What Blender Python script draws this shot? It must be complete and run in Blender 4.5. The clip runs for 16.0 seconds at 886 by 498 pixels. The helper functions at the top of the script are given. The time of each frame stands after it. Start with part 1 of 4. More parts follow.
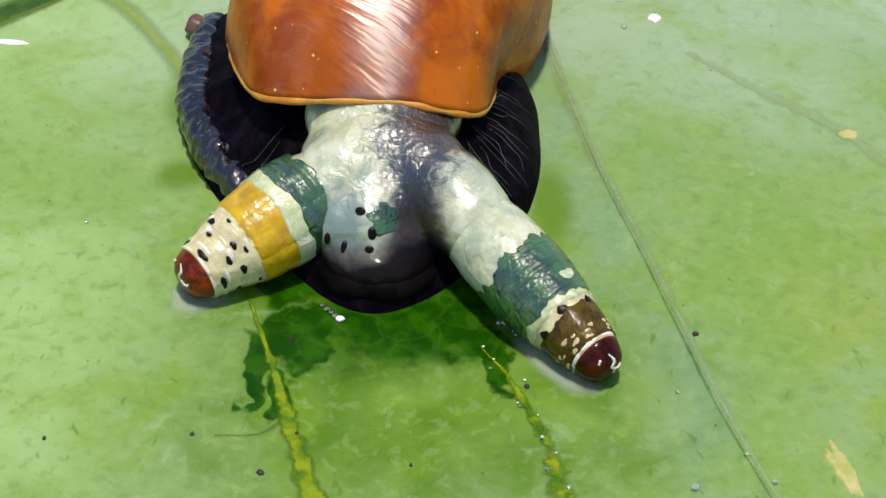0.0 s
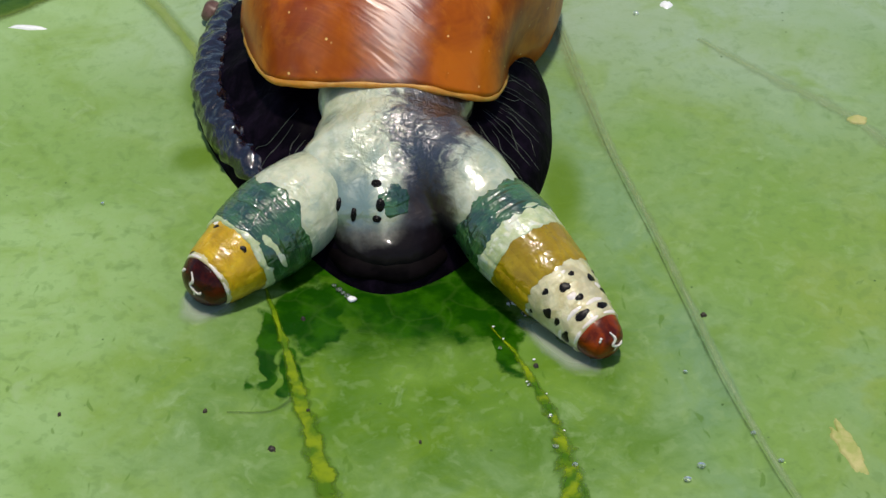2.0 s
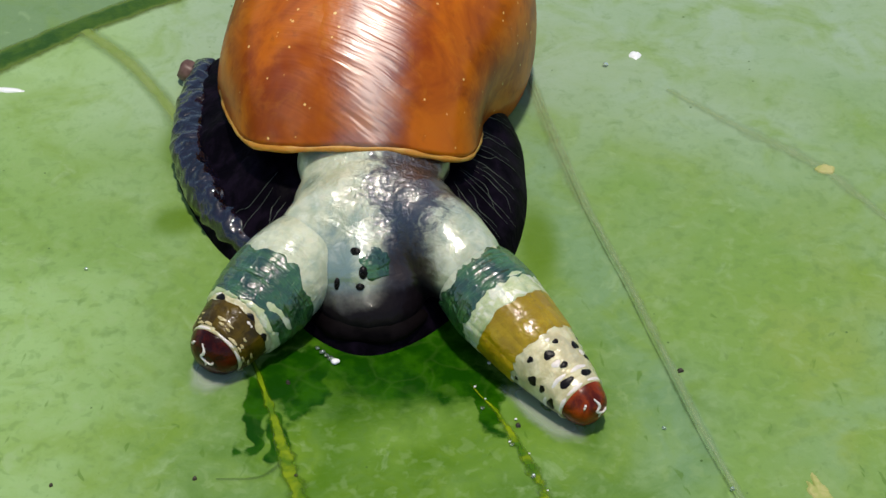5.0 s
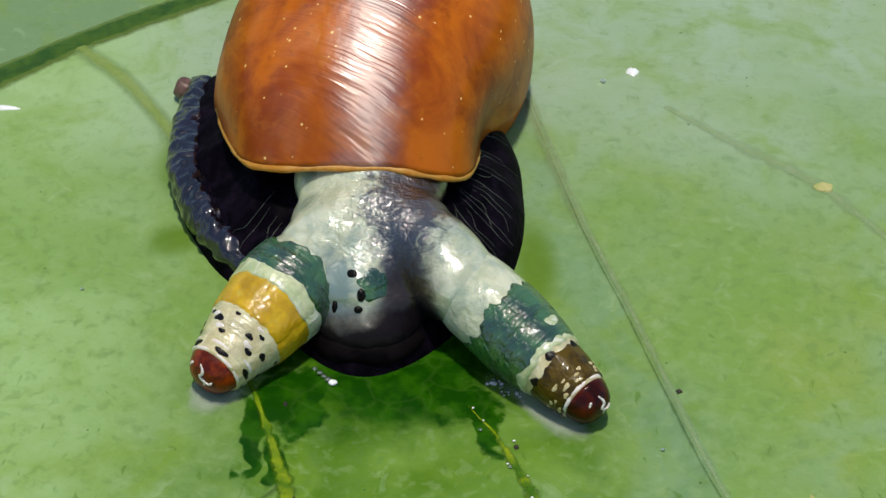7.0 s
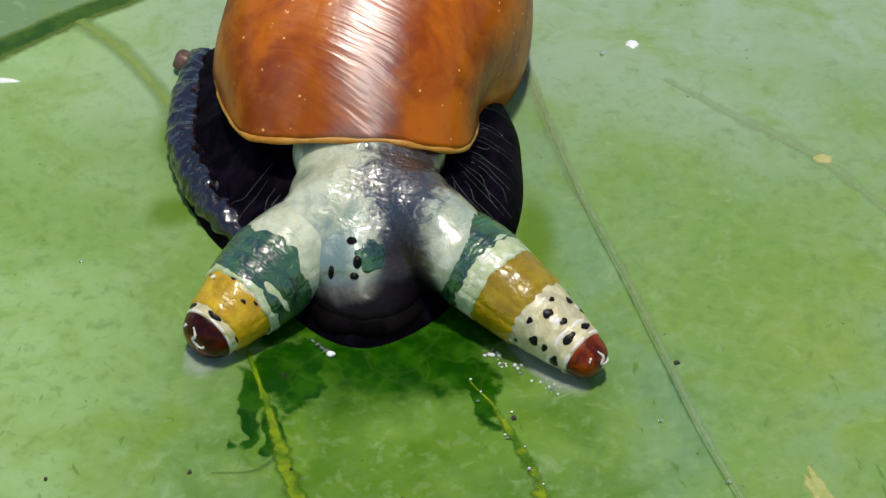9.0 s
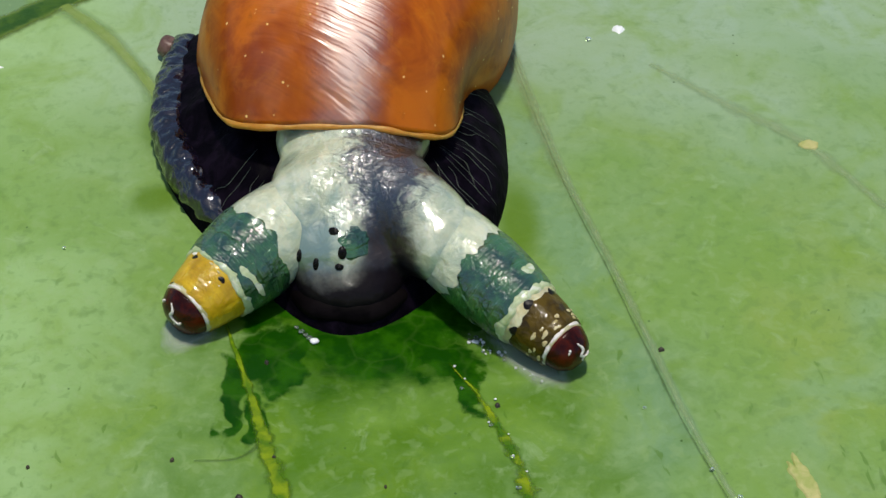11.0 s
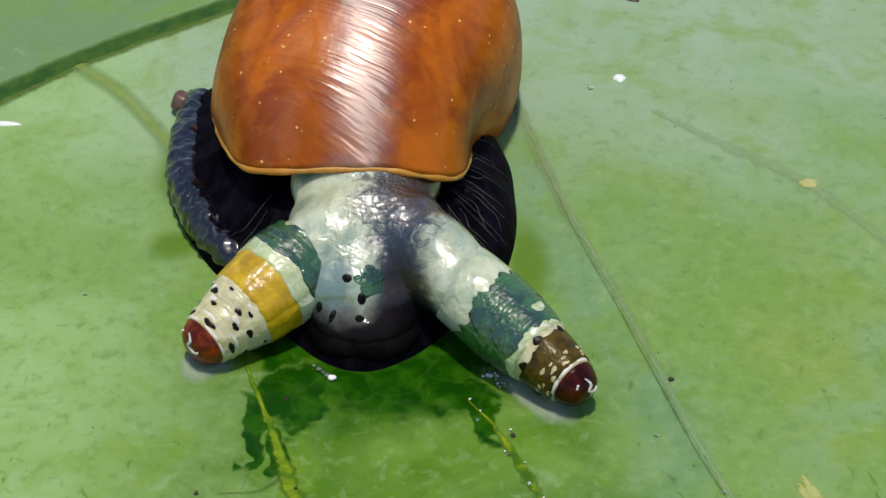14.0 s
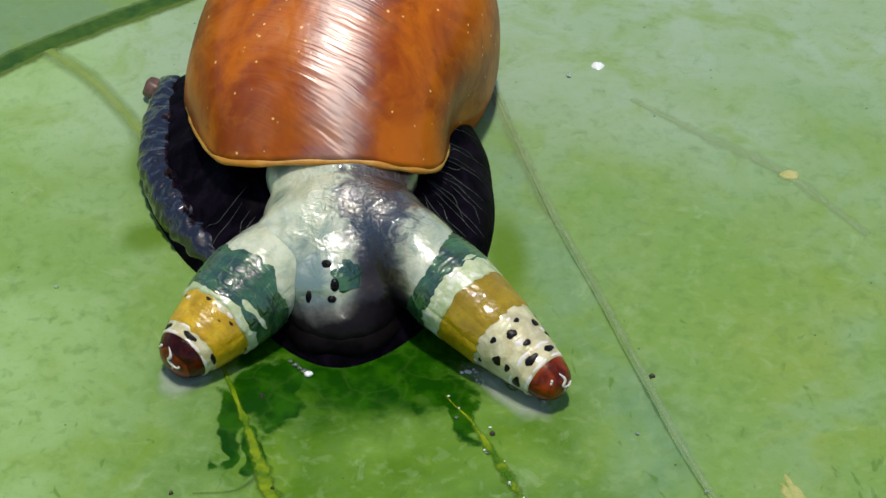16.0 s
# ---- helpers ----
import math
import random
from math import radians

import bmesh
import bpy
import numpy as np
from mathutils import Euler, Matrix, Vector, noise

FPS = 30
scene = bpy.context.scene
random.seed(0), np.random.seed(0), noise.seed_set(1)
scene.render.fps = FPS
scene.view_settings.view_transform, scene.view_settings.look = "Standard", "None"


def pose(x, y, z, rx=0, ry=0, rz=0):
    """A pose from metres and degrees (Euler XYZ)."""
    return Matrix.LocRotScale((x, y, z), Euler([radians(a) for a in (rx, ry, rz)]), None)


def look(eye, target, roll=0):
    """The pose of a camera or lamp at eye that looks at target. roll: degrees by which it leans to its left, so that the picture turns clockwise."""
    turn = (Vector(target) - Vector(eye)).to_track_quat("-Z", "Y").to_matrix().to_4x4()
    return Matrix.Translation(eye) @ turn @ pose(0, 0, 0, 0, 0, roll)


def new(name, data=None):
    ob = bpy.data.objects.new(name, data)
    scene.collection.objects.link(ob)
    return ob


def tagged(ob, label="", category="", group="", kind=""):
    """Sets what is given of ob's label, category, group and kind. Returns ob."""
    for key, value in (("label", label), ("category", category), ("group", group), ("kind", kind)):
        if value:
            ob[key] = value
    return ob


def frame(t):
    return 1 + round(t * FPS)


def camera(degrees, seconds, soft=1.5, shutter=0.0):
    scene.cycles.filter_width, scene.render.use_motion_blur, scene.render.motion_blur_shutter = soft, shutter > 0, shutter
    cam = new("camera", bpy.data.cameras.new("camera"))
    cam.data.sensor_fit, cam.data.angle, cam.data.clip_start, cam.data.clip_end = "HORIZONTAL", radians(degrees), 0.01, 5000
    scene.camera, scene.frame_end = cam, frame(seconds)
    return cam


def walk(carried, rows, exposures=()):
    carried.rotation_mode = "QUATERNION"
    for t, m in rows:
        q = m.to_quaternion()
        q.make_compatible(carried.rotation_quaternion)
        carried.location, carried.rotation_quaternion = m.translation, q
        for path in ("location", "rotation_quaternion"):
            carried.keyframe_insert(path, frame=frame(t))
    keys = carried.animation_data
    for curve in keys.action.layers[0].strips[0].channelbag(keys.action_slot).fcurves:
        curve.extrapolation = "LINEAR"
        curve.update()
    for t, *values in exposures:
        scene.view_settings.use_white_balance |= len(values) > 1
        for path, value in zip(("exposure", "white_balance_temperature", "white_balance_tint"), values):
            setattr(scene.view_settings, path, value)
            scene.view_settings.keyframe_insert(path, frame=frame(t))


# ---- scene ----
from mathutils.bvhtree import BVHTree

cam = camera(24, 16.0, soft=1.5)
PATH = [
    (0, -0.000284, -0.041736, 0.037565, 47.949, -1.682, -0.272),
    (0.5, 0.000528, -0.041366, 0.037650, 47.997, -1.354, -0.025),
    (1, 0.000305, -0.041454, 0.037729, 48.142, -1.481, -0.451),
    (1.5, 0.000064, -0.042574, 0.037868, 48.125, -1.056, 0.164),
    (2, 0.000080, -0.042560, 0.037590, 47.988, -1.334, 0.333),
    (2.5, 0.000132, -0.041788, 0.037826, 47.173, -1.312, -0.148),
    (3, -0.000223, -0.041400, 0.038378, 47.219, -1.121, -0.284),
    (3.5, 0.000178, -0.041863, 0.038570, 48.277, -0.776, -0.294),
    (4, -0.000714, -0.042318, 0.039535, 48.132, -1.197, -1.305),
    (6.5, -0.000469, -0.041454, 0.039716, 47.532, -1.486, -1.230),
    (7, -0.000723, -0.041466, 0.039941, 47.716, -1.440, -1.462),
    (7.5, -0.000702, -0.041996, 0.040376, 47.765, -0.942, -1.101),
    (8, -0.000960, -0.042238, 0.040181, 47.396, -1.263, -0.903),
    (8.5, -0.000802, -0.041917, 0.040059, 47.247, -1.488, -1.128),
    (9, -0.000409, -0.041618, 0.039822, 47.124, -1.239, -1.287),
    (9.5, 0.000049, -0.041535, 0.039784, 46.689, -1.260, -1.424),
    (12, -0.000126, -0.041115, 0.039833, 46.648, -1.225, -1.367),
    (12.5, 0.000476, -0.040386, 0.041292, 47.285, -0.429, -1.216),
    (13, 0.000263, -0.042219, 0.041173, 50.082, -0.068, -1.724),
    (13.5, 0.000075, -0.043136, 0.041965, 51.284, 0.426, -1.848),
    (14, -0.000742, -0.043596, 0.039492, 49.403, -0.638, -2.321),
    (14.5, -0.001057, -0.043014, 0.038731, 48.151, -1.548, -2.602),
    (15, -0.000819, -0.042618, 0.039482, 48.052, -1.385, -2.626),
    (15.5, -0.000657, -0.042783, 0.039348, 48.523, -1.229, -2.631),
    (16, -0.001182, -0.042386, 0.039560, 48.412, -1.481, -3.034),
]
walk(cam, [(t, pose(x, y, z, rx, ry, rz)) for t, x, y, z, rx, ry, rz in PATH], [(0, 0.34, 6600, 11), (0.2, 0.2, 6580, 11), (0.5, 0.04, 6560, 10.5), (1, -0.02, 6550, 10), (4, -0.01, 6500, 10), (8, -0.01, 6400, 8.5), (16, -0.01, 6340, 7.5)])

# ---- light ----
world = bpy.data.worlds.new("sky")
scene.world = world
world.use_nodes = True
SUN_EL, SUN_AZ = 86.0, 192.0  # degrees: height, and turn from +y towards +x
wn = world.node_tree
sky = wn.nodes.new("ShaderNodeTexSky")
sky.sky_type = "NISHITA"
sky.sun_disc = False
sky.sun_elevation, sky.sun_rotation = radians(SUN_EL), radians(SUN_AZ)
wn.links.new(sky.outputs[0], wn.nodes["Background"].inputs[0])
wn.nodes["Background"].inputs[1].default_value = 0.115
sun = new("sun", bpy.data.lights.new("sun", "SUN"))
sun.data.energy, sun.data.angle, sun.data.color = 2.95, radians(4.0), (1.0, 0.92, 0.80)
_a, _e = radians(SUN_AZ), radians(SUN_EL)
sun.matrix_world = look((math.sin(_a) * math.cos(_e), math.cos(_a) * math.cos(_e), math.sin(_e)), (0, 0, 0))

MM = 0.001  # everything below is written in millimetres


# ---- materials ----
class Nodes:
    """A short way to write a node material; texture space is in millimetres."""

    def __init__(self, name):
        self.mat = bpy.data.materials.new(name)
        self.mat.use_nodes = True
        self.tree = self.mat.node_tree
        self.bsdf = self.tree.nodes["Principled BSDF"]
        tc = self.tree.nodes.new("ShaderNodeTexCoord")
        self.co = self.vmath("SCALE", tc.outputs["Object"], scale=1000.0)

    def put(self, sock, value):
        if hasattr(value, "is_linked"):
            self.tree.links.new(value, sock)
        else:
            sock.default_value = value

    def vmath(self, op, a, b=None, scale=None):
        n = self.tree.nodes.new("ShaderNodeVectorMath")
        n.operation = op
        self.put(n.inputs[0], a)
        if b is not None:
            self.put(n.inputs[1], b)
        if scale is not None:
            n.inputs["Scale"].default_value = scale
        return n.outputs["Value"] if op in ("LENGTH", "DISTANCE", "DOT_PRODUCT") else n.outputs["Vector"]

    def math(self, op, a, b=0.0, c=0.0, clamp=False):
        n = self.tree.nodes.new("ShaderNodeMath")
        n.operation, n.use_clamp = op, clamp
        for i, v in enumerate((a, b, c)):
            self.put(n.inputs[i], v)
        return n.outputs[0]

    def xyz(self, v=None):
        n = self.tree.nodes.new("ShaderNodeSeparateXYZ")
        self.put(n.inputs[0], v or self.co)
        return n.outputs

    def noise(self, scale, detail=3.0, rough=0.55, warp=0.0, v=None):
        n = self.tree.nodes.new("ShaderNodeTexNoise")
        self.put(n.inputs["Vector"], v or self.co)
        n.inputs["Scale"].default_value, n.inputs["Detail"].default_value = scale, detail
        n.inputs["Roughness"].default_value, n.inputs["Distortion"].default_value = rough, warp
        return n.outputs["Fac"]

    def cells(self, scale, feature="F1", v=None):
        n = self.tree.nodes.new("ShaderNodeTexVoronoi")
        n.feature = feature
        self.put(n.inputs["Vector"], v or self.co)
        n.inputs["Scale"].default_value = scale
        return n.outputs["Distance"]

    def step(self, value, lo, hi, a=0.0, b=1.0):
        n = self.tree.nodes.new("ShaderNodeMapRange")
        n.interpolation_type = "SMOOTHSTEP"
        for i, v in enumerate((value, lo, hi, a, b)):
            self.put(n.inputs[i], v)
        return n.outputs[0]

    def mix(self, f, a, b):
        n = self.tree.nodes.new("ShaderNodeMix")
        n.data_type = "RGBA"
        self.put(n.inputs[0], f)
        for sock, v in ((n.inputs[6], a), (n.inputs[7], b)):
            self.put(sock, (*v, 1.0) if isinstance(v, tuple) and len(v) == 3 else v)
        return n.outputs[2]

    def bump(self, height, mm=0.05, strength=1.0, normal=None):
        n = self.tree.nodes.new("ShaderNodeBump")
        n.inputs["Strength"].default_value, n.inputs["Distance"].default_value = strength, mm * MM
        self.put(n.inputs["Height"], height)
        if normal is not None:
            self.put(n.inputs["Normal"], normal)
        return n.outputs[0]

    def done(self, color, rough=0.5, normal=None, coat=0.0, coat_rough=0.05, sss=0.0, sss_mm=0.4, spec=0.5, trans=0.0, ior=1.45):
        b = self.bsdf.inputs
        self.put(b["Base Color"], (*color, 1.0) if isinstance(color, tuple) else color)
        self.put(b["Roughness"], rough)
        self.put(b["Coat Weight"], coat)
        b["Coat Roughness"].default_value = coat_rough
        b["Subsurface Weight"].default_value = sss
        b["Subsurface Radius"].default_value = (1.0, 0.7, 0.45)
        b["Subsurface Scale"].default_value = sss_mm * MM
        b["Specular IOR Level"].default_value = spec
        b["IOR"].default_value = ior
        b["Transmission Weight"].default_value = trans
        if normal is not None:
            self.put(b["Normal"], normal)
            self.put(b["Coat Normal"], normal)
        return self.mat


def leaf_material():
    n = Nodes("leaf_skin")
    big, mid, fine = n.noise(0.10, 3), n.noise(0.42, 4, 0.6, 0.8), n.noise(5.0, 4, 0.65)
    x, y, z = n.xyz()
    c = n.mix(n.step(big, 0.38, 0.62), (0.180, 0.300, 0.085), (0.205, 0.325, 0.125))
    # the waxy bloom is thickest towards the stalk end, its sheen painted in there, and worn thin in front of the snail
    c = n.mix(n.step(n.math("ADD", y, n.math("MULTIPLY", big, 14.0)), 8.0, 20.0, 0.0, 0.9), c, (0.31, 0.41, 0.28))
    worn = n.vmath("LENGTH", n.vmath("MULTIPLY", n.vmath("SUBTRACT", n.co, (0.4, -5.0, 0.0)), (0.14, 0.18, 0.0)))
    worn = n.math("ADD", worn, n.math("MULTIPLY", n.math("SUBTRACT", n.noise(0.6, 5, 0.65, 0.6), 0.5), 1.6))
    c = n.mix(n.step(worn, 0.25, 1.5, 0.95, 0.0), c, (0.072, 0.165, 0.005))
    c = n.mix(n.step(n.math("ADD", x, n.math("MULTIPLY", big, 6.0)), -8.0, -1.0, 0.8, 0.0), c, (0.30, 0.46, 0.165))
    # the lobe beyond the midrib is greener
    lobe = n.math("SUBTRACT", y, n.math("ADD", 19.6, n.math("MULTIPLY", x, 0.766)))
    c = n.mix(n.step(n.math("ADD", lobe, mid), 0.0, 1.2, 0.0, 0.9), c, (0.14, 0.235, 0.10))
    # beside the fold its shade is painted as a bluer band; beyond it the skin is yellower
    d = n.math("SUBTRACT", x, n.math("SUBTRACT", 6.45, n.math("MULTIPLY", y, 0.28)))
    band = n.math("MULTIPLY", n.step(n.math("ADD", d, mid), -2.2, -0.3), n.step(d, -0.05, 0.1, 0.55, 0.0))
    c = n.mix(band, c, (0.165, 0.285, 0.155))
    gold = n.math("MULTIPLY", n.step(n.noise(0.28, 4, 0.6, 0.8), 0.40, 0.62, 0, 0.75), n.math("MULTIPLY", n.step(d, 0.5, 3.5), n.step(y, -3.0, 5.0, 1.0, 0.2)))
    c = n.mix(gold, c, (0.21, 0.30, 0.035))
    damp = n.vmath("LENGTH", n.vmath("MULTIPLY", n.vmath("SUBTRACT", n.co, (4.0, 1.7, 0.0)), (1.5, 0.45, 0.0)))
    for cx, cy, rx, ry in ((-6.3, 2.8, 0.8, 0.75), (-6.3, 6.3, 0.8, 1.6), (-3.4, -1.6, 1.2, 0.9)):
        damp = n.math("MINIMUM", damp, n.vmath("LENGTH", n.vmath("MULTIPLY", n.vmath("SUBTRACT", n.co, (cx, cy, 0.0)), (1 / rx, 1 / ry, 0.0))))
    # a wet zone in front of the snail, the head's shade painted in with it
    wet = n.vmath("LENGTH", n.vmath("MULTIPLY", n.vmath("SUBTRACT", n.co, (-0.2, -2.6, 0.0)), (0.25, 0.36, 0.0)))
    wet = n.step(n.math("ADD", wet, n.math("MULTIPLY", n.math("SUBTRACT", n.noise(0.9, 4, 0.6, 0.5), 0.5), 0.8)), 0.45, 1.15, 0.9, 0.0)
    # wet stains, darker and without bloom; those below the head also paint its shade
    ragged = n.math("SUBTRACT", n.noise(2.2, 4, 0.6, 0.3), 0.5)
    bent = n.vmath("ADD", n.co, n.vmath("SCALE", n.vmath("SUBTRACT", n.noise_color(0.8), (0.5, 0.5, 0.5)), scale=2.2))
    stain_shade = None
    for cx, cy, rx, ry, rag in ((0.05, -2.65, 2.2, 1.75, 0.6), (-2.85, -3.5, 0.7, 1.25, 1.2), (-3.75, -4.5, 0.45, 1.2, 1.3), (-3.0, -5.6, 0.4, 0.9, 1.4), (2.3, -4.6, 0.4, 1.1, 1.5), (1.9, -3.5, 1.0, 0.7, 1.4), (2.4, -1.4, 1.6, 0.9, 1.0), (-2.9, -1.0, 1.3, 1.4, 1.0), (-2.35, -3.4, 0.6, 0.8, 1.3), (-3.9, -5.6, 0.25, 0.8, 1.3), (0.9, -3.4, 1.7, 0.8, 1.0)):
        d = n.vmath("LENGTH", n.vmath("MULTIPLY", n.vmath("SUBTRACT", bent, (cx, cy, 0.0)), (1 / rx, 1 / ry, 0.0)))
        d = n.math("ADD", d, n.math("MULTIPLY", ragged, rag * 0.6))
        stain_shade = d if stain_shade is None else n.math("MINIMUM", stain_shade, d)
    stain_shade = n.step(stain_shade, 0.80, 1.10, 1.0, 0.0)
    c = n.mix(n.step(mid, 0.42, 0.75, 0, 0.65), c, (0.165, 0.28, 0.022))
    c = n.mix(n.math("MULTIPLY", n.step(n.noise(0.17, 3, 0.55, 0.6), 0.47, 0.62, 0, 0.7), n.step(y, 3.0, 9.0, 1.0, 0.3)), c, (0.16, 0.285, 0.045))
    c = n.mix(n.step(n.noise(1.5, 5, 0.7, 0.5), 0.52, 0.75, 0, 0.4), c, (0.10, 0.20, 0.035))
    scratch = n.noise(1.0, 2, 0.5, 0.0, n.vmath("MULTIPLY", n.vmath("ADD", n.co, n.vmath("SCALE", n.noise_color(0.4), scale=2.0)), (3.0, 1.1, 1.0)))
    c = n.mix(n.math("MULTIPLY", n.step(scratch, 0.66, 0.72, 0, 0.6), n.step(y, -2.0, 1.0, 1.0, 0.15)), c, (0.075, 0.165, 0.012))
    c = n.mix(n.step(n.noise(0.9, 5, 0.6, 1.0), 0.6, 0.72, 0, 0.35), c, (0.30, 0.42, 0.20))
    c = n.mix(n.step(fine, 0.55, 0.8, 0, 0.2), c, (0.08, 0.16, 0.03))
    dimple = n.noise(2.6, 2, 0.5, 0.4)
    near_end = n.step(y, 2.0, 11.0, 1.0, 0.25)
    c = n.mix(n.math("MULTIPLY", near_end, n.step(dimple, 0.54, 0.68, 0, 0.3)), c, (0.10, 0.195, 0.04))
    c = n.mix(n.math("MULTIPLY", near_end, n.step(dimple, 0.46, 0.32, 0, 0.22)), c, (0.27, 0.38, 0.16))
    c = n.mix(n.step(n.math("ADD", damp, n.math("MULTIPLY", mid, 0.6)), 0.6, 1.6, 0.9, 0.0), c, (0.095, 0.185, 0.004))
    c = n.mix(wet, c, n.mix(n.step(n.noise(1.2, 4, 0.6, 0.5), 0.4, 0.7), (0.016, 0.072, 0.001), (0.042, 0.120, 0.002)))
    c = n.mix(stain_shade, c, n.mix(n.step(n.noise(1.4, 4), 0.4, 0.65), (0.006, 0.046, 0.0004), (0.018, 0.085, 0.001)))
    net = n.cells(0.75, "DISTANCE_TO_EDGE", n.vmath("ADD", n.co, n.vmath("SCALE", n.noise_color(0.9), scale=1.1)))
    c = n.mix(n.step(net, 0.0, 0.06, 0.035, 0.0), c, (0.25, 0.37, 0.09))
    pits = n.step(n.cells(1.9), 0.03, 0.10, 1.0, 0.0)
    some = n.step(n.noise(1.3, 2), 0.58, 0.64)
    c = n.mix(n.math("MULTIPLY", pits, some), c, (0.05, 0.11, 0.02))
    h = n.math("ADD", n.math("MULTIPLY", n.step(net, 0.0, 0.15), 0.04), n.math("ADD", n.math("MULTIPLY", fine, 0.35), n.noise(1.2, 3)))
    gloss = n.math("SUBTRACT", n.step(mid, 0.3, 0.7, 0.42, 0.6), n.math("MULTIPLY", n.math("MAXIMUM", n.math("MAXIMUM", stain_shade, wet), n.step(worn, 0.2, 1.1, 0.45, 0.0)), 0.32))
    mat = n.done(c, gloss, n.bump(h, 0.09, 0.5))
    n.put(n.bsdf.inputs["Specular IOR Level"], n.math("SUBTRACT", 0.4, n.math("MULTIPLY", n.math("MAXIMUM", wet, n.step(worn, 0.3, 1.5, 0.8, 0.0)), 0.38)))
    return mat


def noise_color(self, scale):
    n = self.tree.nodes.new("ShaderNodeTexNoise")
    self.put(n.inputs["Vector"], self.co)
    n.inputs["Scale"].default_value = scale
    return n.outputs["Color"]


Nodes.noise_color = noise_color


def plain(name, a, b, scale=2.0, rough=0.5, bump=0.03, bscale=8.0, **more):
    n = Nodes(name)
    c = n.mix(n.step(n.noise(scale, 4, 0.6, 0.4), 0.35, 0.65), a, b)
    return n.done(c, rough, n.bump(n.noise(bscale, 4), bump, 0.7), **more)


def strip_material(name, a, b, shoulder, core=0.4, ragged=0.6, gloss=0.45, most=1.0, inner=0.62):
    """Skin of a vein: its core, a shoulder of another colour, and an edge that thins out into the leaf."""
    n = Nodes(name)
    at = n.tree.nodes.new("ShaderNodeAttribute")
    at.attribute_name = "across"
    d = n.math("ABSOLUTE", at.outputs["Fac"])
    d = n.math("ADD", d, n.math("MULTIPLY", n.math("SUBTRACT", n.noise(1.7, 4, 0.65, 0.6), 0.5), ragged))
    c = n.mix(n.step(n.noise(1.6, 4, 0.6, 0.4), 0.38, 0.62), a, b)
    c = n.mix(n.step(d, core - 0.15, core + 0.15), c, shoulder)
    n.put(n.bsdf.inputs["Alpha"], n.step(d, inner, 0.95, most, 0.0))
    return n.done(c, gloss, n.bump(n.noise(4.0, 4), 0.05, 0.6), spec=0.35)


CREST = (-1.25, 0.15)  # where the shell's highlight stripe is painted: x where y is 0, and its lean


